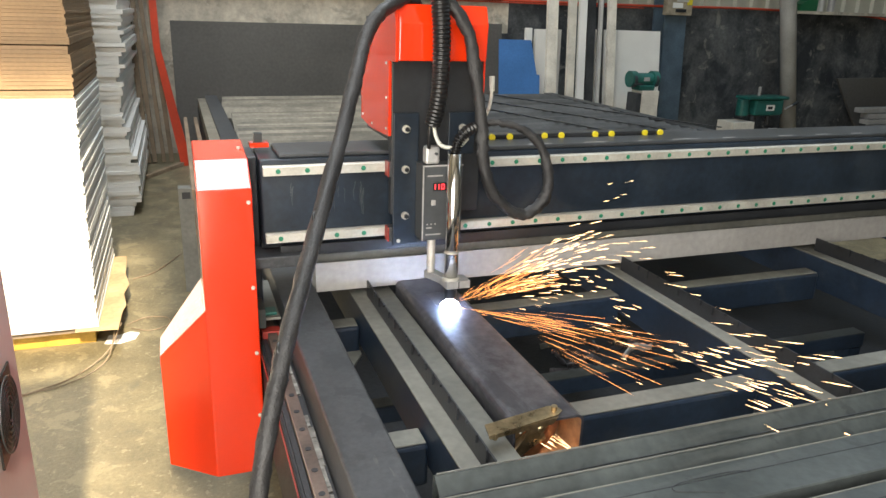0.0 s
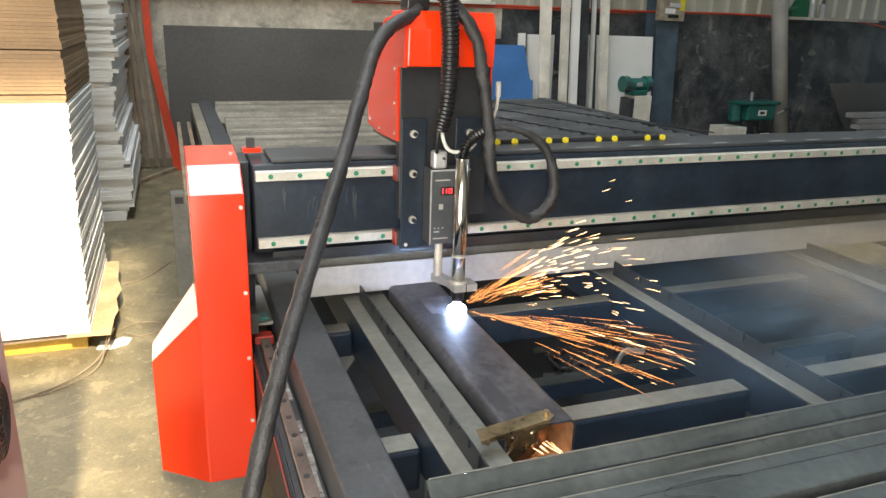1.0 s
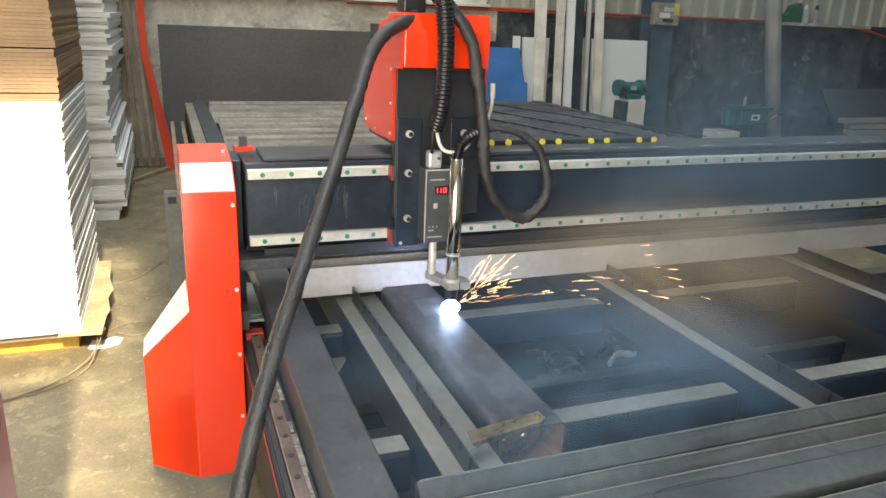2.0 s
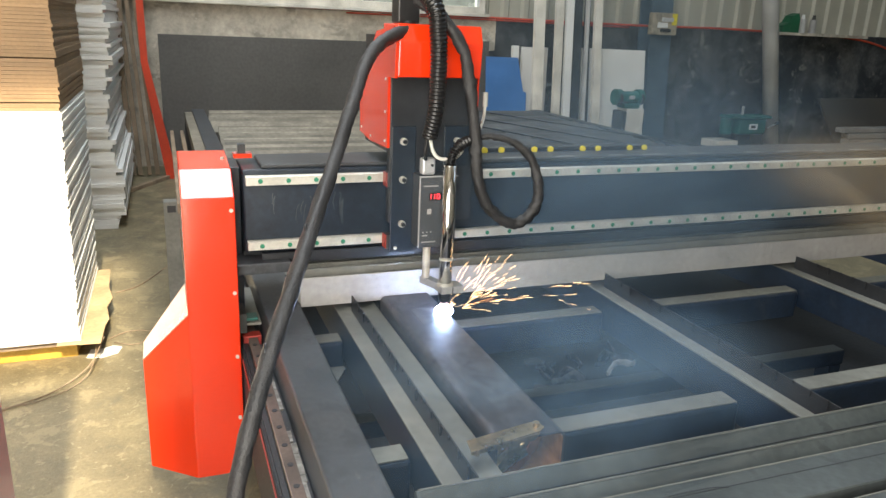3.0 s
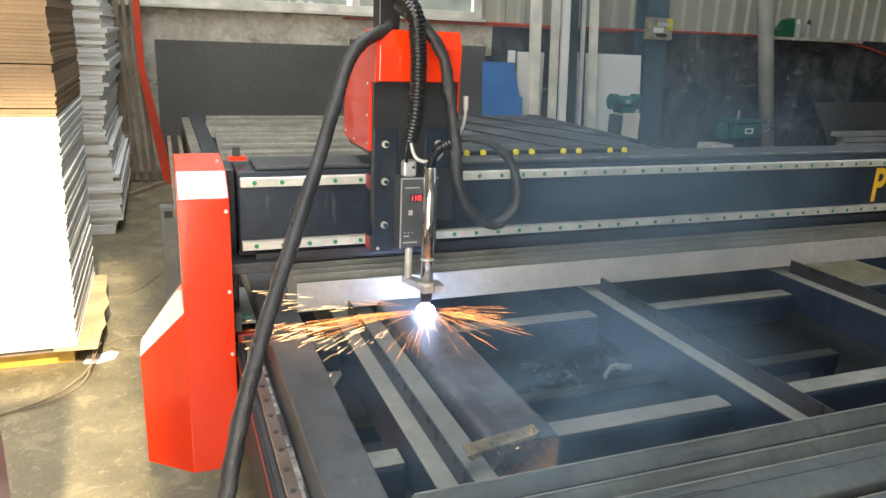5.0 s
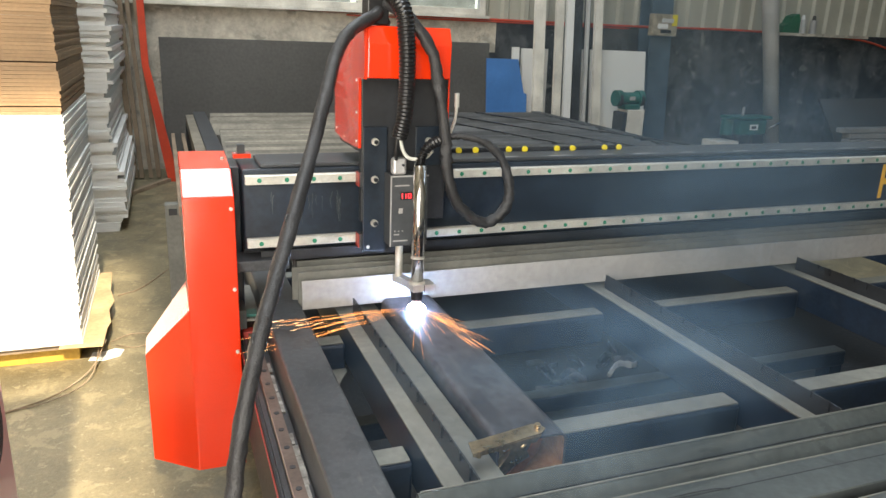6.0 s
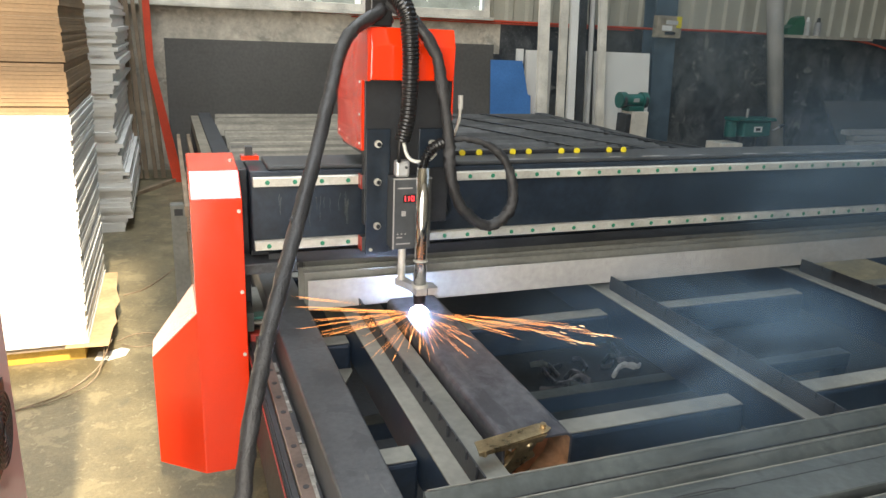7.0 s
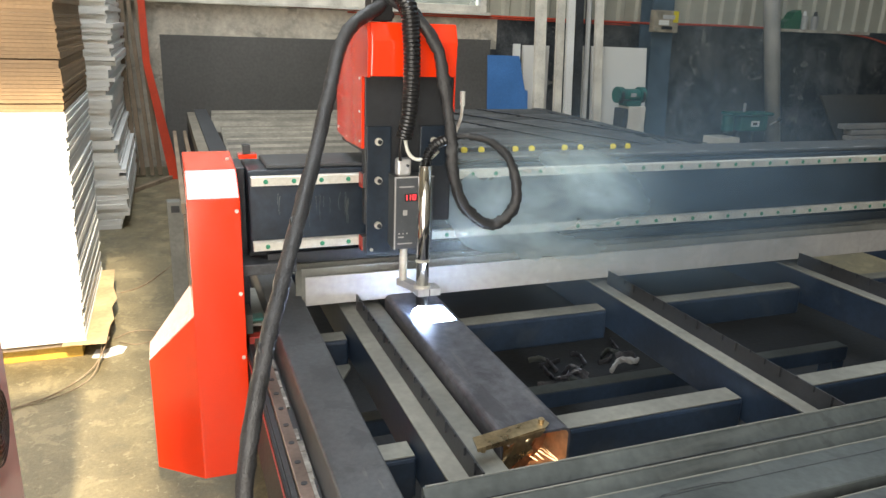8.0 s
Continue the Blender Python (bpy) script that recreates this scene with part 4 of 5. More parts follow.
part("body", B(-1.0, CX, -0.95, -0.33, 0.02, 0.98, bevel=0.006), M_CABINET, cab)
fan = part("fan_plate", B(CX + 0.0005, CX + 0.004, -0.512, -0.397, 0.595, 0.715, bevel=0.001), M_RUBBER, cab, "black fan plate")
bm = bmesh.new()
for r in range(7):
    rr = 0.060 - 0.008 * r
    ring = [(rr * math.cos(math.pi * k / 14), rr * math.sin(math.pi * k / 14)) for k in range(29)]
    sweep(bm, [(CX + 0.008, -0.455 + px * 0.95, 0.655 + pz * 0.95) for px, pz in ring], 0.0016, seg=6, steps=1)
part("fan_grille", bm, M_BLACK, fan, "black wire fan grille", smooth=True)

# ---- along the far wall ----
thing("leaning_board", "large dark grey board leaning on the wall", "board", B(-0.20, 2.34, -0.02, 0.0, 0, H + 0.20), M_BOARD, at=pose(0, 5.08, 0, -1.2, 0, 0))
thing("leaning_board", "dark grey board leaning on the wall", "board", B(1.9, 2.75, -0.02, 0.0, 0, H + 0.24), M_BOARD, at=pose(0, 5.0, 0, -1.2, 0, 0))
thing("blue_sheet", "blue sheet leaning among pale boards", "sheet", prism(bmesh.new(), [(2.50, 0.0), (2.90, 0.0), (2.86, H - 0.18), (2.83, H - 0.17), (2.755, H + 0.12), (2.452, H + 0.122)], "y", 4.38, 4.392), M_BLUE)
for k, (b0, b1, t0, t1, y, z1, m, nm) in enumerate((
        (2.78, 2.86, 2.72, 2.79, 4.50, H + 0.22, M_WHITE, "white board"), (2.90, 3.05, 2.86, 3.00, 4.55, H + 0.21, M_WHITE, "white board"),
        (2.98, 3.12, 2.85, 2.965, 4.42, 3.0, M_TIMBER, "pale timber plank"), (3.08, 3.22, 3.0, 3.12, 4.6, H + 0.21, M_WHITE, "white board"),
        (3.19, 3.29, 3.06, 3.15, 4.42, 3.0, M_TIMBER, "grey timber plank"), (3.30, 3.40, 3.16, 3.245, 4.42, 3.0, M_WHITE, "white painted plank"),
        (3.41, 3.53, 3.26, 3.34, 4.46, 3.0, M_STEEL, "dark steel flat"), (3.52, 3.56, 3.38, 3.41, 4.44, 3.0, M_PIPE, "thin grey batten"),
        (3.56, 3.64, 3.36, 3.40, 4.48, 3.0, M_STEEL, "dark steel flat"), (3.63, 3.74, 3.41, 3.50, 4.42, 3.0, M_TIMBER, "pale timber plank"))):
    thing("leaning_plank", nm + " leaning upright by the wall", "plank",
          prism(bmesh.new(), [(b0, 0), (b0 + 0.75 * (b1 - b0), 0), (t0 + 0.8 * (t1 - t0) if z1 > 2 else b0 + 0.75 * (b1 - b0) - 0.02, z1), (t0 if z1 > 2 else b0 - 0.02, z1)], "y", y, y + 0.035), m, group="leaning planks")
thing("white_panel", "white panel leaning behind the bench grinder", "panel", prism(bmesh.new(), [(3.55, 0), (4.30, 0), (4.20, H + 0.215), (3.50, H + 0.22)], "y", 4.55, 4.57), M_WHITE)
col = thing("steel_column", "dark steel H-column against the wall", "column")
for nm, x0, x1, y0, y1 in (("flange", 4.60, 4.86, 4.98, 5.0), ("flange", 4.60, 4.86, 5.17, 5.19), ("web", 4.72, 4.74, 5.001, 5.169)):
    part(nm, prism(bmesh.new(), [(x0 + 0.01, 0), (x1 + 0.01, 0), (x1 - 0.28, 5.5), (x0 - 0.28, 5.5)], "y", y0, y1), M_COLUMN, col)
ebox = thing("junction_box", "grimy open electrical box with cards and yellow tag on the column", "junction box")
part("body", B(4.50, 4.80, 4.90, 4.975, H + 0.37, H + 0.585, bevel=0.004), M_GRUBBY, ebox)
part("card", B(4.56, 4.68, 4.893, 4.8985, H + 0.44, H + 0.49), M_WHITE, ebox)
part("card", B(4.60, 4.74, 4.885, 4.8925, H + 0.50, H + 0.54), M_PIPE, ebox)
part("tag", B(4.73, 4.79, 4.893, 4.8985, H + 0.47, H + 0.58), M_CAP, ebox, "yellow tag")
part("breaker", B(4.60, 4.72, 4.885, 4.8985, H + 0.40, H + 0.43), M_BLACK, ebox)
bm = bmesh.new()
rod(bm, (6.41, 4.98, 0), (5.50, 4.98, 4.2), 0.085, seg=24)
thing("grey_pipe", "grey plastic pipe standing against the wall", "pipe", bm, M_PIPE, smooth=True)
bm = bmesh.new()
sweep(bm, [(-3, 5.17, H + 0.50), (0.3, 5.17, H + 0.475), (1.6, 5.17, H + 0.468), (3.0, 5.17, H + 0.457), (4.4, 5.17, H + 0.455), (5.0, 5.15, H + 0.46), (5.8, 5.17, H + 0.465), (6.9, 5.17, H + 0.445), (7.5, 5.17, H + 0.43), (8.06, 5.17, H + 0.35), (9, 5.17, H + 0.1)], 0.012, seg=8)
sweep(bm, [(1.4, 5.16, H + 0.440), (3.0, 5.16, H + 0.437), (4.4, 5.16, H + 0.43)], 0.006, seg=8)
thing("wall_cable", "red cable strung along the wall", "cable", bm, M_REDWIRE, smooth=True)
# window with pale frame
win = thing("window_1", "dusty white-framed workshop window", "window", kind="structure")
for z0, z1 in ((H + 0.49, H + 0.55), (H + 1.54, H + 1.6)):
    part("window_frame", B(WIN0, WIN1, 5.16, 5.24, z0, z1, bevel=0.004), M_TIMBER, win)
for x in (WIN0, -0.95, 0.28, 1.5, WIN1 - 0.06):
    part("window_frame", B(x, x + 0.06, 5.165, 5.235, H + 0.551, H + 1.539, bevel=0.004), M_TIMBER, win)
part("window_sill", B(WIN0, WIN1 + 0.03, 5.12, 5.22, H + 0.461, H + 0.489, bevel=0.004), M_TIMBER, win)
m_glass = mat("dusty_glass", (0.55, 0.55, 0.50), 0.25, vary=0.3, scale=4, bump=0.02)
m_glass.node_tree.nodes["Principled BSDF"].inputs["Transmission Weight"].default_value = 0.6
for x in (WIN0, -0.95, 0.28, 1.5):
    part("pane", B(x + 0.061, x + 1.16, 5.195, 5.201, H + 0.552, H + 1.538), m_glass, win)
# bench grinder on its stand
grinder = thing("bench_grinder", "green bench grinder on a pale stand", "bench grinder", at=pose(3.885, 4.30, H - 0.205))
part("motor", rod(bmesh.new(), (-0.085, 0, 0), (0.09, 0, 0), 0.055, seg=24), M_MACHINE, grinder)
for x0, x1 in ((-0.145, -0.086), (0.091, 0.145)):
    g = part("wheel_guard", rod(bmesh.new(), (x0, 0, 0), (x1, 0, 0), 0.074, seg=24), M_MACHINE, grinder)
    part("wheel", rod(bmesh.new(), (x0 + 0.015, -0.022, -0.01), (x1 - 0.015, -0.022, -0.01), 0.062, seg=24), M_STEEL, g, "grey grinding wheel")
part("base", B(-0.07, 0.10, -0.065, 0.065, -0.10, -0.052, bevel=0.01), M_MACHINE, grinder)
part("stand", B(-0.05, 0.14, -0.085, 0.085, 0.205 - H, -0.101, bevel=0.005), M_TIMBER, grinder, "pale dusty stand")
part("tool_box", B(-0.11, -0.06, -0.10, 0.06, -0.30, -0.12, bevel=0.005), M_STEEL, grinder)
part("label_plate", B(-0.02, 0.04, -0.058, -0.053, -0.015, 0.02), M_PLATE, grinder)
part("tool_rest", B(-0.14, -0.06, -0.11, -0.075, -0.045, -0.035), M_STEEL, grinder)
# pillar drill
dr = thing("pillar_drill", "green enamelled pillar drill by the wall", "drill press", at=pose(5.80, 4.85, 0))
part("head", B(-0.12, 0.26, -0.09, 0.09, H - 0.64, H - 0.47, bevel=0.02), M_MACHINE, dr)
part("belt_cover", B(-0.24, 0.31, -0.11, 0.11, H - 0.469, H - 0.435, bevel=0.014), M_MACHINE, dr)
part("motor", rod(bmesh.new(), (-0.22, 0, H - 0.64), (-0.22, 0, H - 0.47), 0.065, seg=20), M_MACHINE, dr)
part("motor_cap", rod(bmesh.new(), (-0.22, 0, H - 0.66), (-0.22, 0, H - 0.641), 0.055, seg=20), M_BLACK, dr)
plate = part("plate", B(0.02, 0.13, -0.097, -0.0905, H - 0.585, H - 0.525), M_WHITE, dr, "pale rating plate with a dark window")
part("plate_window", B(0.04, 0.10, -0.101, -0.0975, H - 0.57, H - 0.54), M_BLACK, plate)
part("pulley_shaft", rod(bmesh.new(), (-0.02, 0, H - 0.434), (-0.02, 0, H - 0.34), 0.016, seg=12), M_PLATE, dr)
part("column", rod(bmesh.new(), (-0.07, 0, 0.08), (-0.07, 0, H - 0.641), 0.035, seg=16), M_STEEL, dr)
part("spindle", rod(bmesh.new(), (0.15, 0, H - 0.76), (0.15, 0, H - 0.641), 0.026, seg=16), M_STEEL, dr)
lever = part("handle", rod(bmesh.new(), (0.26, -0.11, H - 0.57), (0.36, -0.13, H - 0.515), 0.009, seg=10), M_PLATE, dr)
part("handle_grip", rod(bmesh.new(), (0.34, -0.126, H - 0.526), (0.40, -0.138, H - 0.493), 0.016, seg=10), M_RUBBER, lever)
part("base", B(-0.2, 0.2, -0.16, 0.16, 0.0, 0.08, bevel=0.01), M_STEEL, dr)
thing("carton", "pale carton beside the pillar drill", "box", B(5.38, 5.66, 4.72, 4.98, 0, H - 0.70, bevel=0.004), M_TIMBER)
thing("carton", "small pale carton in front of the pillar drill", "box", B(5.80, 5.92, 4.55, 4.67, 0, H - 0.76, bevel=0.004), M_WHITE)
thing("leaning_board", "dark board leaning on the wall", "board", prism(bmesh.new(), [(7.50, 0), (10.2, 0), (10.0, H - 0.24), (7.02, H - 0.265)], "y", 5.0, 5.03), M_BOARD)
rnd = random.Random(9)
for k in range(4):
    thing("aluminium_section", "pale aluminium section in a pile", "metal section", B(-0.02 - 0.05 * (k % 2), 1.8, 0, 0.12, 0, 0.055, bevel=0.006), M_PLATE, group="aluminium sections",
          at=pose(7.22 - 0.03 * k, 4.55 + 0.02 * k, H - 0.80 + 0.062 * k, 0, 0, 2 * rnd.uniform(-1, 1)))
thing("trestle", "dark trestle under the aluminium sections", "trestle", B(7.35, 9.0, 4.5, 4.75, 0, H - 0.802), M_STEEL)
# cans on the ledge
def can(x, r, h, m, label, cap):
    c = thing("bottle", label, "bottle", rod(bmesh.new(), (0, 0, 0), (0, 0, h), r, seg=16), m, at=pose(x, 5.13, H + 0.461))
    part("cap", rod(bmesh.new(), (0, 0, h), (0, 0, h + 0.05), r * 0.6, r * 0.4, seg=12), cap, c)


bm = bmesh.new()
prism(bm, [(6.35, H + 0.461), (6.58, H + 0.461), (6.58, H + 0.60), (6.55, H + 0.67), (6.47, H + 0.64), (6.43, H + 0.57), (6.35, H + 0.53)], "y", 5.05, 5.17)
thing("oil_jug", "dark green oil jug on the wall ledge", "jug", bm, mat("green_plastic", (0.01, 0.12, 0.05), 0.4, vary=0.15, scale=9, bump=0))
can(6.70, 0.038, 0.15, M_PIPE, "grey spray can on the wall ledge", M_WHITE)
can(6.86, 0.038, 0.15, M_PLATE, "white spray can with dark cap on the wall ledge", M_BLACK)
thing("ledge", "narrow cement ledge along the wall", "ledge", B(6.25, 7.6, 5.0, 5.199, H + 0.43, H + 0.4605), M_WALLTOP, kind="structure")

# ---- sparks: narrow bursts of glowing droplets thrown out of the cut ----
def streak(bm, c, d, size, w):
    side = d.cross(Vector((0, 0, 1))).normalized()
    up = side.cross(d)
    a, b = bm.verts.new(c - d * size * 0.6), bm.verts.new(c + d * size * 0.4)
    ring = [bm.verts.new(c + d * size * 0.2 + (side * math.cos(q) + up * math.sin(q)) * w) for q in (0, 1.571, 3.1416, 4.712)]
    for i in range(4):
        bm.faces.new((a, ring[i], ring[(i + 1) % 4]))
        bm.faces.new((b, ring[(i + 1) % 4], ring[i]))


def burst_mesh(name, count, wide, slope, reach, droop, seed, near=0.0, hot=0.5, thick=1.0):
    """Droplets thrown in a fan round +x on drooping arcs: thin orange lines near the cut, bright dashes farther out.
    wide: spread in radians; slope: mean and spread of the climb; hot: share of the reach beyond which they glow yellow."""
    rnd = random.Random(seed)
    bm = bmesh.new()
    heat = []
    for k in range(count):
        a, s = rnd.gauss(0, wide), rnd.gauss(*slope)
        r = near + (reach - near) * rnd.random() ** 0.75
        far = r > reach * hot * rnd.uniform(0.7, 1.3)
        size = rnd.uniform(0.012, 0.050) if far else rnd.uniform(0.05, 0.16)
        size = min(size, max(0.008, r * 1.1))
        side = Vector((math.cos(a), math.sin(a), 0))
        d = (side + Vector((0, 0, s - 2 * droop * r + rnd.gauss(0, 0.05 if far else 0.01)))).normalized()
        c = side * r + Vector((0, 0, s * r - droop * r * r))
        n = len(bm.faces)
        streak(bm, c, d, size, thick * (rnd.uniform(0.00025, 0.00075) if far else rnd.uniform(0.00024, 0.00042)))
        heat += [1 if far else 0] * (len(bm.faces) - n)
    me = finish(bm, name, M_SPARK)
    me.materials.append(M_SPARKHOT)
    me.polygons.foreach_set("material_index", heat)
    return me


BURSTS = [burst_mesh("spark_burst", 42, 0.16, (0.50, 0.16), 0.40, 1.0, 31, hot=0.36, thick=1.15), burst_mesh("spark_burst", 20, 0.15, (0.05, 0.035), 0.40, 0.10, 32, hot=0.95),
          burst_mesh("spark_burst", 26, 0.085, (0.04, 0.03), 0.72, 0.06, 33, near=0.46, hot=0.5, thick=1.1), burst_mesh("spark_burst", 40, 0.28, (0.50, 0.22), 0.13, 1.6, 34, hot=0.15, thick=0.8),
          burst_mesh("spark_burst", 26, 0.034, (0.02, 0.018), 0.36, 0.10, 35, hot=0.85, thick=0.7), burst_mesh("spark_burst", 9, 0.13, (0.02, 0.03), 0.21, 0.10, 36, hot=0.95, thick=0.8),
          burst_mesh("spark_burst", 12, 0.26, (0.28, 0.10), 0.62, 0.45, 37, near=0.18, hot=0.2, thick=0.9), burst_mesh("spark_burst", 14, 0.10, (0.16, 0.06), 0.36, 0.5, 38, near=0.06, hot=0.4, thick=0.8)]


def fan(pairs, speed, kind, wobble):
    return [((math.cos(radians(a)), math.sin(radians(a)), z), speed, kind, wobble) for a, z in pairs]


def heading(d, at):
    return Matrix.Translation(at) @ Vector(d).to_track_quat("X", "Z").to_matrix().to_4x4()


# from, to, interval, then jets: direction, speed (m/s), mesh, wobble in degrees
JETS = [
    (-0.4, 1.12, 0.13, fan([(2, 0.0), (-4, 0.06)], 0.35, 0, 4) + fan([(-50, 0.0), (-42, 0.01)], 0.45, 1, 3)),
    (-0.4, 0.62, 0.16, fan([(-50, 0.0), (-46, 0.01)], 0.5, 2, 3)),
    (-0.4, 1.15, 0.20, fan([(-8, 0.0)], 0.8, 6, 8)),
    (1.12, 4.15, 0.13, fan([(10, 0.10)], 0.3, 3, 8)),
    (1.12, 4.10, 0.30, fan([(0, 0.03)], 0.3, 7, 5)),
    (1.30, 4.1, 0.6, fan([(-2, -0.02)], 0.9, 6, 8)),
    (4.20, 6.22, 0.15, [((-0.95, -0.20, 0.03), 0.3, 4, 4)] + fan([(-95, 0.05), (-75, 0.05)], 0.1, 5, 14)),
    (4.20, 5.2, 0.14, [((-0.94, -0.30, 0.04), 0.4, 4, 5)] + fan([(-176, 0.10), (-160, 0.08), (-143, 0.06)], 0.25, 7, 8) + fan([(-125, 0.05), (-100, 0.05), (-72, 0.05), (-52, 0.05)], 0.2, 5, 10)),
    (6.38, 7.65, 0.13, [((0.82, -0.57, 0.0), 0.4, 4, 2)] + fan([(-172, 0.03)], 0.15, 5, 9)),
    (6.66, 7.66, 0.15, fan([(-176, 0.06), (-158, 0.04), (-138, 0.04), (-116, 0.02), (-98, 0.02), (-80, 0.02), (-62, 0.02)], 0.25, 5, 6)),
    (7.10, 7.66, 0.14, fan([(-166, 0.05), (-110, 0.0), (-84, 0.0), (-60, 0.0), (-44, 0.0), (-28, 0.0), (-10, 0.0)], 0.3, 5, 6) + fan([(-36, 0.0)], 0.4, 4, 6) + fan([(-30, 0.0)], 0.5, 7, 8)),
]
SPARKS = []
rnd = random.Random(77)
for t0, t1, every, jets in JETS:
    for j, (d, speed, kind, wobble) in enumerate(jets):
        t = t0 + every * j / len(jets)
        t = round(t * FPS) / FPS
        while t < t1:
            turn = Euler([radians(rnd.uniform(-wobble, wobble)) for _ in range(3)]).to_matrix()
            ob = new("spark_burst", BURSTS[kind])
            tagged(ob, "burst of orange glowing sparks thrown from the cut", "sparks", "sparks")
            way = turn @ Vector(d).normalized()
            way.z = max(way.z, -0.03)
            SPARKS.append((ob, t, way.normalized(), speed * rnd.uniform(0.85, 1.15)))
            t = round((t + every) * FPS) / FPS


def travel_at(t):
    for (a, xa, ya), (b, xb, yb) in zip(TRAVEL, TRAVEL[1:]):
        if a <= t <= b:
            u = (t - a) / (b - a)
            return xa + (xb - xa) * u, ya + (yb - ya) * u
    return TRAVEL[0][1:] if t < 0 else TRAVEL[-1][1:]


def spark_rows(t, d, speed):
    """A burst waits under the floor, flies from the cut, droops and drops below the floor."""
    dx, dy = travel_at(t)
    cut = Vector((TX + dx, TY + dy, TUBE_TOP + 0.006))
    rest = heading(d, Vector((cut.x, cut.y, -0.32)))
    f = 1 / FPS
    rows = [(0, rest), (t - f, rest), (t, heading(d, cut))]
    drop, dip = (0.7, 1.2) if speed > 0.6 else (0.03, 0.04)
    for s in (0.10, 0.19, 0.27):
        q = cut + d * speed * s * (1 - s) + Vector((0, 0, -drop * s * s))
        rows.append((t + s, heading(d * max(speed, 1.2) + Vector((0, 0, -dip * s)), q)))
    end = rows[-1][1].translation
    rows.append((t + 0.31, heading(d + Vector((0, 0, -0.3)), Vector((end.x, end.y, -0.22)))))
    rows.append((t + 0.35, heading(d + Vector((0, 0, -0.02)), Vector((end.x, end.y, -0.32)))))
    rows.append((8.0, rows[-1][1]))
    out, used = [], set()
    for i, (a, m) in enumerate(rows):
        if a < 0 and i + 1 < len(rows) and rows[i + 1][0] > 0:
            b, m2 = rows[i + 1]
            u = -a / (b - a)
            a, m = 0.0, Matrix.Translation(m.translation.lerp(m2.translation, u)) @ m.to_quaternion().slerp(m2.to_quaternion(), u).to_matrix().to_4x4()
        if i == 0 and t - f <= 0:
            continue
        if 0 <= a <= 8.0 and frame(a) not in used:
            used.add(frame(a))
            out.append((a, m))
    if out[-1][0] < 8.0:
        out.append((8.0, out[-1][1]))
    return out


# sparks caught in the tube's mouth
mouth = thing("mouth_sparks", "yellow spark streaks inside the tube mouth", "sparks", group="sparks", bm=None)
rnd = random.Random(40)
bm = bmesh.new()
for k in range(26):
    streak(bm, Vector((rnd.uniform(0.0, 0.11), rnd.uniform(-0.030, 0.034), rnd.uniform(-0.012, 0.012))), Vector((1, rnd.gauss(0, 0.12), rnd.gauss(0, 0.08))).normalized(), rnd.uniform(0.012, 0.045), rnd.uniform(0.0004, 0.0008))
me = finish(bm, "mouth_streak", M_SPARKHOT)
o = new("streak_fan", me)
o.parent = mouth

# ---- smoke: thin drifting veils ----
def smoke_material(name, colour, density, scale, seed):
    m = bpy.data.materials.new(name)
    m.use_nodes = True
    n, l = m.node_tree.nodes, m.node_tree.links
    n.remove(n["Principled BSDF"])
    out = n["Material Output"]
    tc = n.new("ShaderNodeTexCoord")
    mp = n.new("ShaderNodeMapping")
    mp.inputs["Location"].default_value = (-1, -1, -1)
    mp.inputs["Scale"].default_value = (2, 2, 2)
    l.new(tc.outputs["UV"], mp.inputs["Vector"])
    ln = n.new("ShaderNodeVectorMath")
    ln.operation = "LENGTH"
    cut = n.new("ShaderNodeVectorMath")
    cut.operation = "MULTIPLY"
    cut.inputs[1].default_value = (1, 1, 0)
    l.new(mp.outputs[0], cut.inputs[0])
    l.new(cut.outputs[0], ln.inputs[0])
    fall = n.new("ShaderNodeMapRange")
    fall.interpolation_type = "SMOOTHERSTEP"
    fall.inputs["From Min"].default_value, fall.inputs["From Max"].default_value = 1.0, 0.05
    l.new(ln.outputs["Value"], fall.inputs["Value"])
    tx = n.new("ShaderNodeTexNoise")
    tx.inputs["Scale"].default_value, tx.inputs["Detail"].default_value, tx.inputs["Distortion"].default_value = scale, 5, 0.8
    off = n.new("ShaderNodeMapping")
    off.inputs["Location"].default_value = (seed * 3.1, seed, 0)
    l.new(tc.outputs["UV"], off.inputs["Vector"])
    l.new(off.outputs[0], tx.inputs["Vector"])
    nr = n.new("ShaderNodeMapRange")
    nr.inputs["From Min"].default_value, nr.inputs["From Max"].default_value = 0.28, 0.80
    l.new(tx.outputs["Fac"], nr.inputs["Value"])
    mul = n.new("ShaderNodeMath")
    mul.operation = "MULTIPLY"
    l.new(fall.outputs[0], mul.inputs[0])
    l.new(nr.outputs[0], mul.inputs[1])
    den = n.new("ShaderNodeMath")
    den.operation = "MULTIPLY"
    den.inputs[1].default_value = density
    den.use_clamp = True
    l.new(mul.outputs[0], den.inputs[0])
    a, b, t, mx, mx2 = n.new("ShaderNodeBsdfDiffuse"), n.new("ShaderNodeBsdfTranslucent"), n.new("ShaderNodeBsdfTransparent"), n.new("ShaderNodeMixShader"), n.new("ShaderNodeMixShader")
    a.inputs[0].default_value = b.inputs[0].default_value = (*colour, 1)
    mx.inputs[0].default_value = 0.5
    l.new(a.outputs[0], mx.inputs[1]), l.new(b.outputs[0], mx.inputs[2])
    l.new(den.outputs[0], mx2.inputs[0]), l.new(t.outputs[0], mx2.inputs[1]), l.new(mx.outputs[0], mx2.inputs[2])
    l.new(mx2.outputs[0], out.inputs["Surface"])
    return m


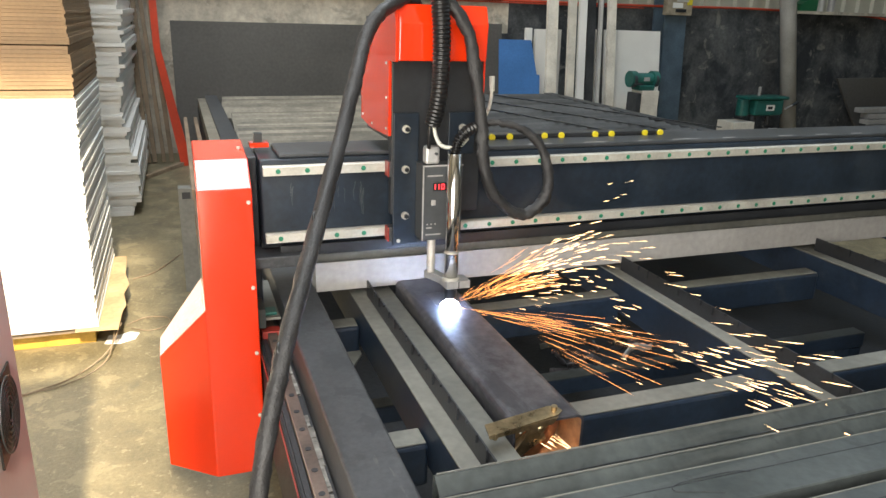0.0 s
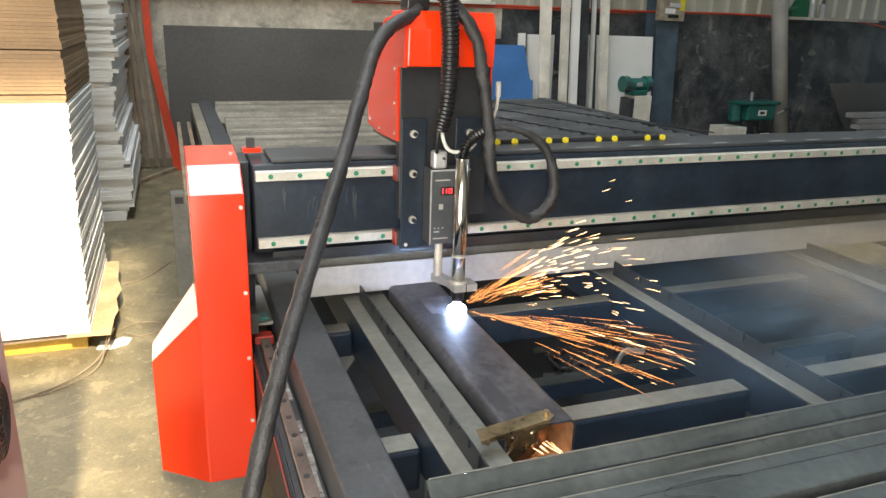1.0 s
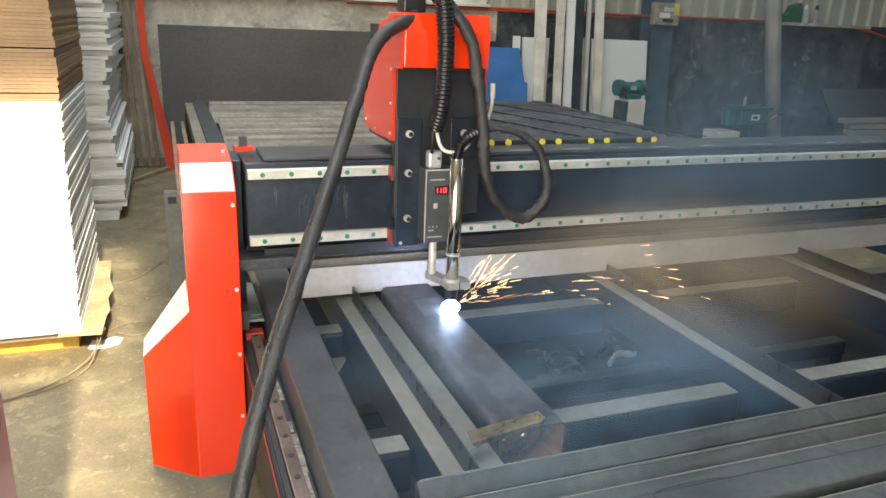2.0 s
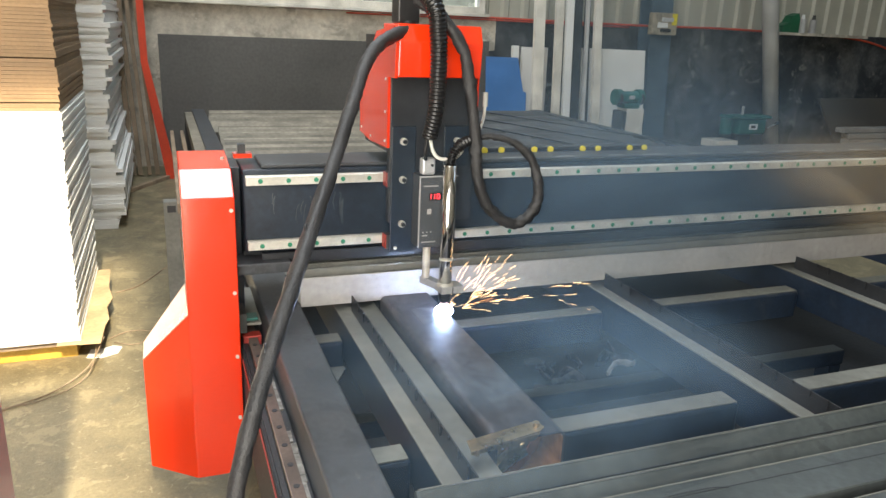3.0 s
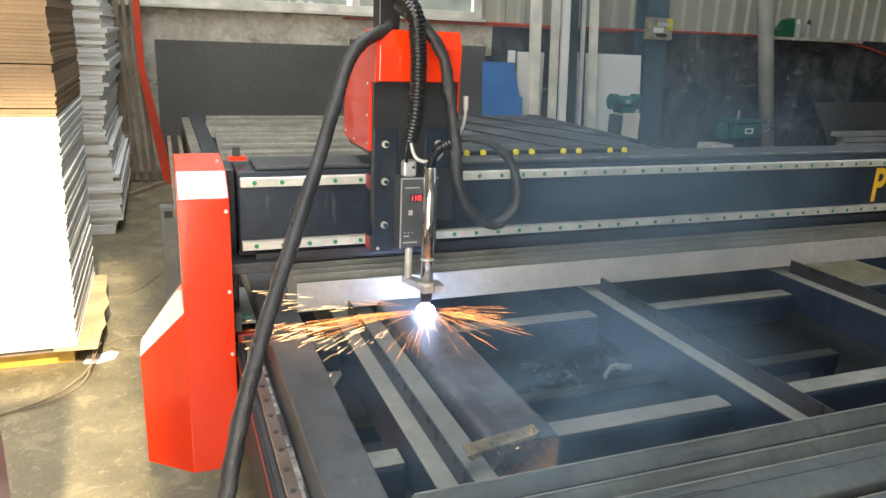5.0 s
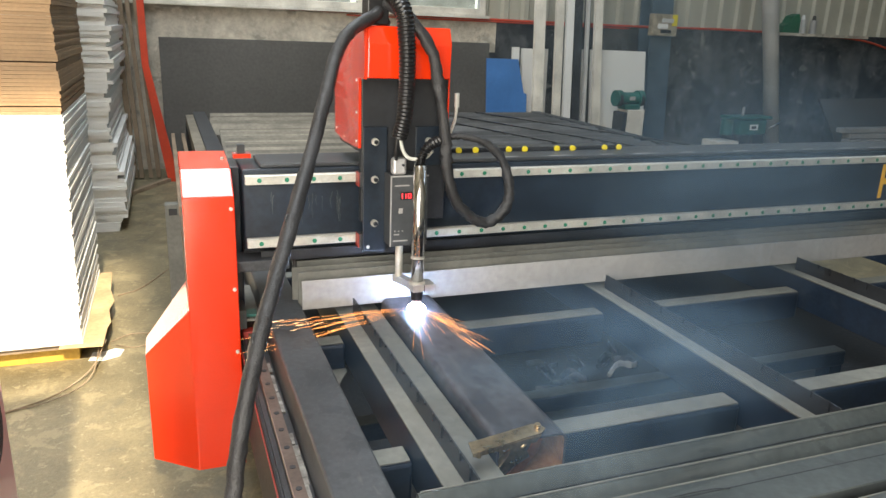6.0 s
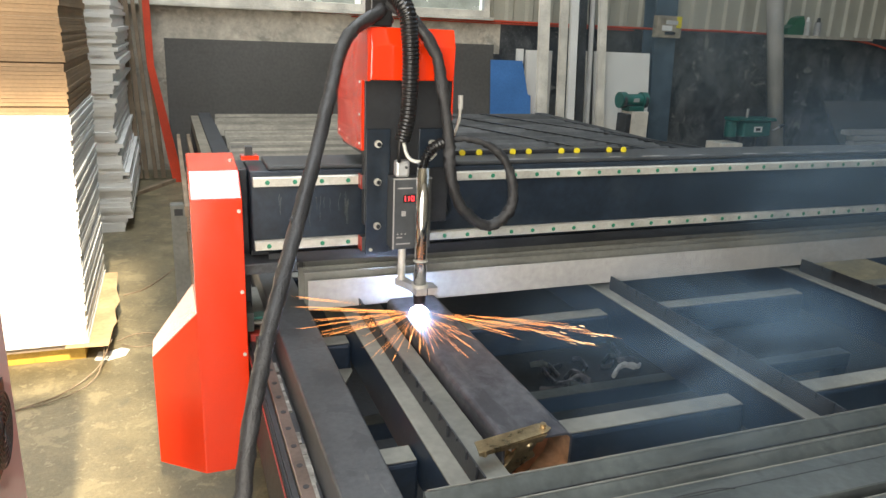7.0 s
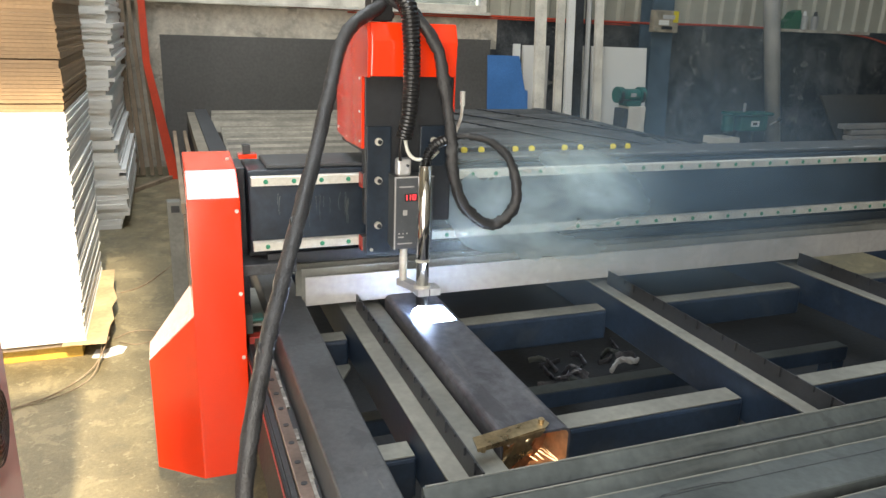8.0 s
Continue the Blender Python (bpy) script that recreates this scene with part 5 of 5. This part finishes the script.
def veil(label, w, h, ripple, density, scale, seed, colour=(0.30, 0.40, 0.49)):
    bm = bmesh.new()
    nx, nz = 20, 12
    uv = bm.loops.layers.uv.new("uv")
    grid = [[bm.verts.new((w * (i / nx - 0.5), ripple * noise.noise(Vector((i * 0.22 + seed * 7, k * 0.3, seed))), h * (k / nz - 0.5))) for i in range(nx + 1)] for k in range(nz + 1)]
    for k in range(nz):
        for i in range(nx):
            f = bm.faces.new((grid[k][i], grid[k][i + 1], grid[k + 1][i + 1], grid[k + 1][i]))
            for lp, (a, b) in zip(f.loops, ((i, k), (i + 1, k), (i + 1, k + 1), (i, k + 1))):
                lp[uv].uv = (a / nx, b / nz)
    me = bpy.data.meshes.new("smoke_veil")
    bm.to_mesh(me)
    bm.free()
    me.polygons.foreach_set("use_smooth", [True] * len(me.polygons))
    me.materials.append(smoke_material("smoke", colour, density, scale, seed))
    ob = new("smoke_veil", me)
    return tagged(ob, label, "smoke", "smoke veils")


# veil colours carry the light: brown for sunlit smoke, blue for shaded
SMOKE = [
    # low cloud welling up out of the table, then drifting off to the back
    (veil("pale blue cutting smoke welling over the table", 1.15, 0.66, 0.04, 0.62, 2.2, 1, (0.26, 0.42, 0.60)), [(0.0, (2.3, -0.62, 0.76, -76, 0, 5)), (0.8, (1.2, -0.62, 0.76, -76, 0, 5)), (1.5, (0.44, -0.72, 0.76, -74, 0, 6)), (3.0, (0.36, -0.70, 0.76, -74, 0, 8)), (4.5, (0.38, -0.68, 0.76, -74, 0, 10)), (6.0, (0.46, -0.68, 0.76, -76, 0, 10)), (7.0, (0.70, -0.64, 0.76, -76, 0, 10)), (8.0, (1.7, -0.58, 0.76, -76, 0, 10))]),
    (veil("thin smoke over the bars, sunlit brown put into its colour", 1.0, 0.55, 0.02, 0.50, 2.2, 2, (0.80, 0.62, 0.40)), [(0.0, (2.3, -0.64, 0.80, -68, 0, 0)), (0.8, (1.4, -0.62, 0.80, -68, 0, 0)), (1.5, (0.70, -0.58, 0.80, -64, 0, 0)), (2.3, (0.85, -0.52, 0.90, -60, 0, 5)), (4.0, (2.1, -0.35, 1.0, -55, 0, 8)), (8.0, (3.6, -0.2, 1.1, -50, 0, 8))]),
    # broad haze in front of the beam
    (veil("broad blue-grey smoke haze drifting along the beam", 1.9, 0.9, 0.03, 0.50, 2.2, 3, (0.24, 0.38, 0.54)), [(0.0, (3.6, -0.11, 0.88, 0, 0, 0)), (1.2, (2.1, -0.11, 0.90, 0, 0, 0)), (2.6, (1.0, -0.11, 0.90, 0, 0, 0)), (4.5, (0.95, -0.11, 0.90, 0, 0, 0)), (6.0, (1.3, -0.11, 0.90, 0, 0, 0)), (7.5, (1.75, -0.11, 0.90, 0, 0, 0)), (8.0, (1.1, -0.11, 0.86, 0, 0, 0))]),
    (veil("thin smoke hanging behind the gantry", 2.6, 1.4, 0.2, 0.24, 1.9, 4, (0.28, 0.40, 0.50)), [(0.0, (5.0, 1.4, 1.1, -5, 0, 0)), (1.5, (2.9, 1.2, 1.25, -5, 0, 0)), (3.0, (1.6, 1.1, 1.35, -5, 0, 0)), (4.5, (1.5, 1.1, 1.35, -5, 0, 0)), (6.2, (2.0, 1.2, 1.3, -5, 0, 0)), (8.0, (2.6, 1.4, 1.3, -5, 0, 0))]),
    # fresh fume from the pierce at the end
    (veil("fresh bright fume blown from the torch", 0.95, 0.46, 0.012, 2.0, 1.6, 5, (0.72, 0.90, 0.96)), [(0.0, (1.0, 1.8, 0.05, -86, 0, 0)), (7.5, (0.95, 1.7, 0.06, -86, 0, 0)), (7.7, (0.7, 0.25, 0.40, -30, 0, 0)), (7.8, (0.66, -0.02, 0.52, -5, 0, 0)), (8.0, (0.70, -0.04, 0.83, 0, 5, 0))]),
]


def motions():
    walk(gantry, [(t, pose(0, dy, 0)) for t, dx, dy in TRAVEL])
    walk(car, [(t, pose(dx, dy, 0)) for t, dx, dy in TRAVEL])
    walk(hose, [(t, pose(HOSE_FOOT.x, HOSE_FOOT.y + dy, HOSE_FOOT.z, 0, math.degrees(math.atan2(dx, 0.66)), 0)) for t, dx, dy in TRAVEL])
    for ob, t, d, speed in SPARKS:
        walk(ob, spark_rows(t, d, speed))
    lit = pose(TUBE_X - 0.022, -0.590, TUBE_TOP - 0.044, 0, 5, -62)
    back = pose(TUBE_X, -0.25, TUBE_TOP - 0.037, 0, 0, -90)
    walk(mouth, [(0.0, lit), (0.5, pose(TUBE_X - 0.018, -0.586, TUBE_TOP - 0.046, 0, 4, -66)), (1.1, lit), (1.6, lit), (1.9, back), (7.75, back), (7.85, lit), (8.0, pose(TUBE_X - 0.018, -0.586, TUBE_TOP - 0.045, 0, 5, -64))])
    walk(slug, [(0.0, pose(TUBE_X, 0, TUBE_TOP)), (7.72, pose(TUBE_X, 0, TUBE_TOP)), (7.80, pose(TUBE_X, 0, TUBE_TOP - TUBE_H + 0.0085)), (8.0, pose(TUBE_X, 0, TUBE_TOP - TUBE_H + 0.0085))])
    under = TUBE_TOP - 0.006
    walk(flare, [(0.0, pose(WX0 + 0.034, -0.245, under)), (7.80, pose(WX0 + 0.034, -0.245, under)), (7.86, pose(WX0 + 0.034, -0.1435, under)), (8.0, pose(WX0 + 0.034, -0.1435, under))])
    for ob, rows in SMOKE:
        walk(ob, [(t, pose(*p)) for t, p in rows])


# torch travel round the cut: seconds, along the beam, along the table
TRAVEL = [(0.0, 0.0237, -0.0478), (0.5, 0.0397, -0.0478), (1.0, 0.0576, -0.0469), (1.4, 0.068, -0.0435), (1.6, 0.0688, -0.038), (3.0, 0.0685, 0.0094), (3.5, 0.0684, 0.0258),
          (4.0, 0.0683, 0.0421), (4.3, 0.0665, 0.0495), (4.5, 0.0622, 0.0508), (6.0, 0.0128, 0.0512), (6.4, 0.001, 0.0510), (6.6, 0.0, 0.0475), (7.0, 0.0, 0.0330), (7.5, 0.0, 0.0150), (7.85, 0.0, 0.0010), (8.0, 0.0, 0.0)]
motions()
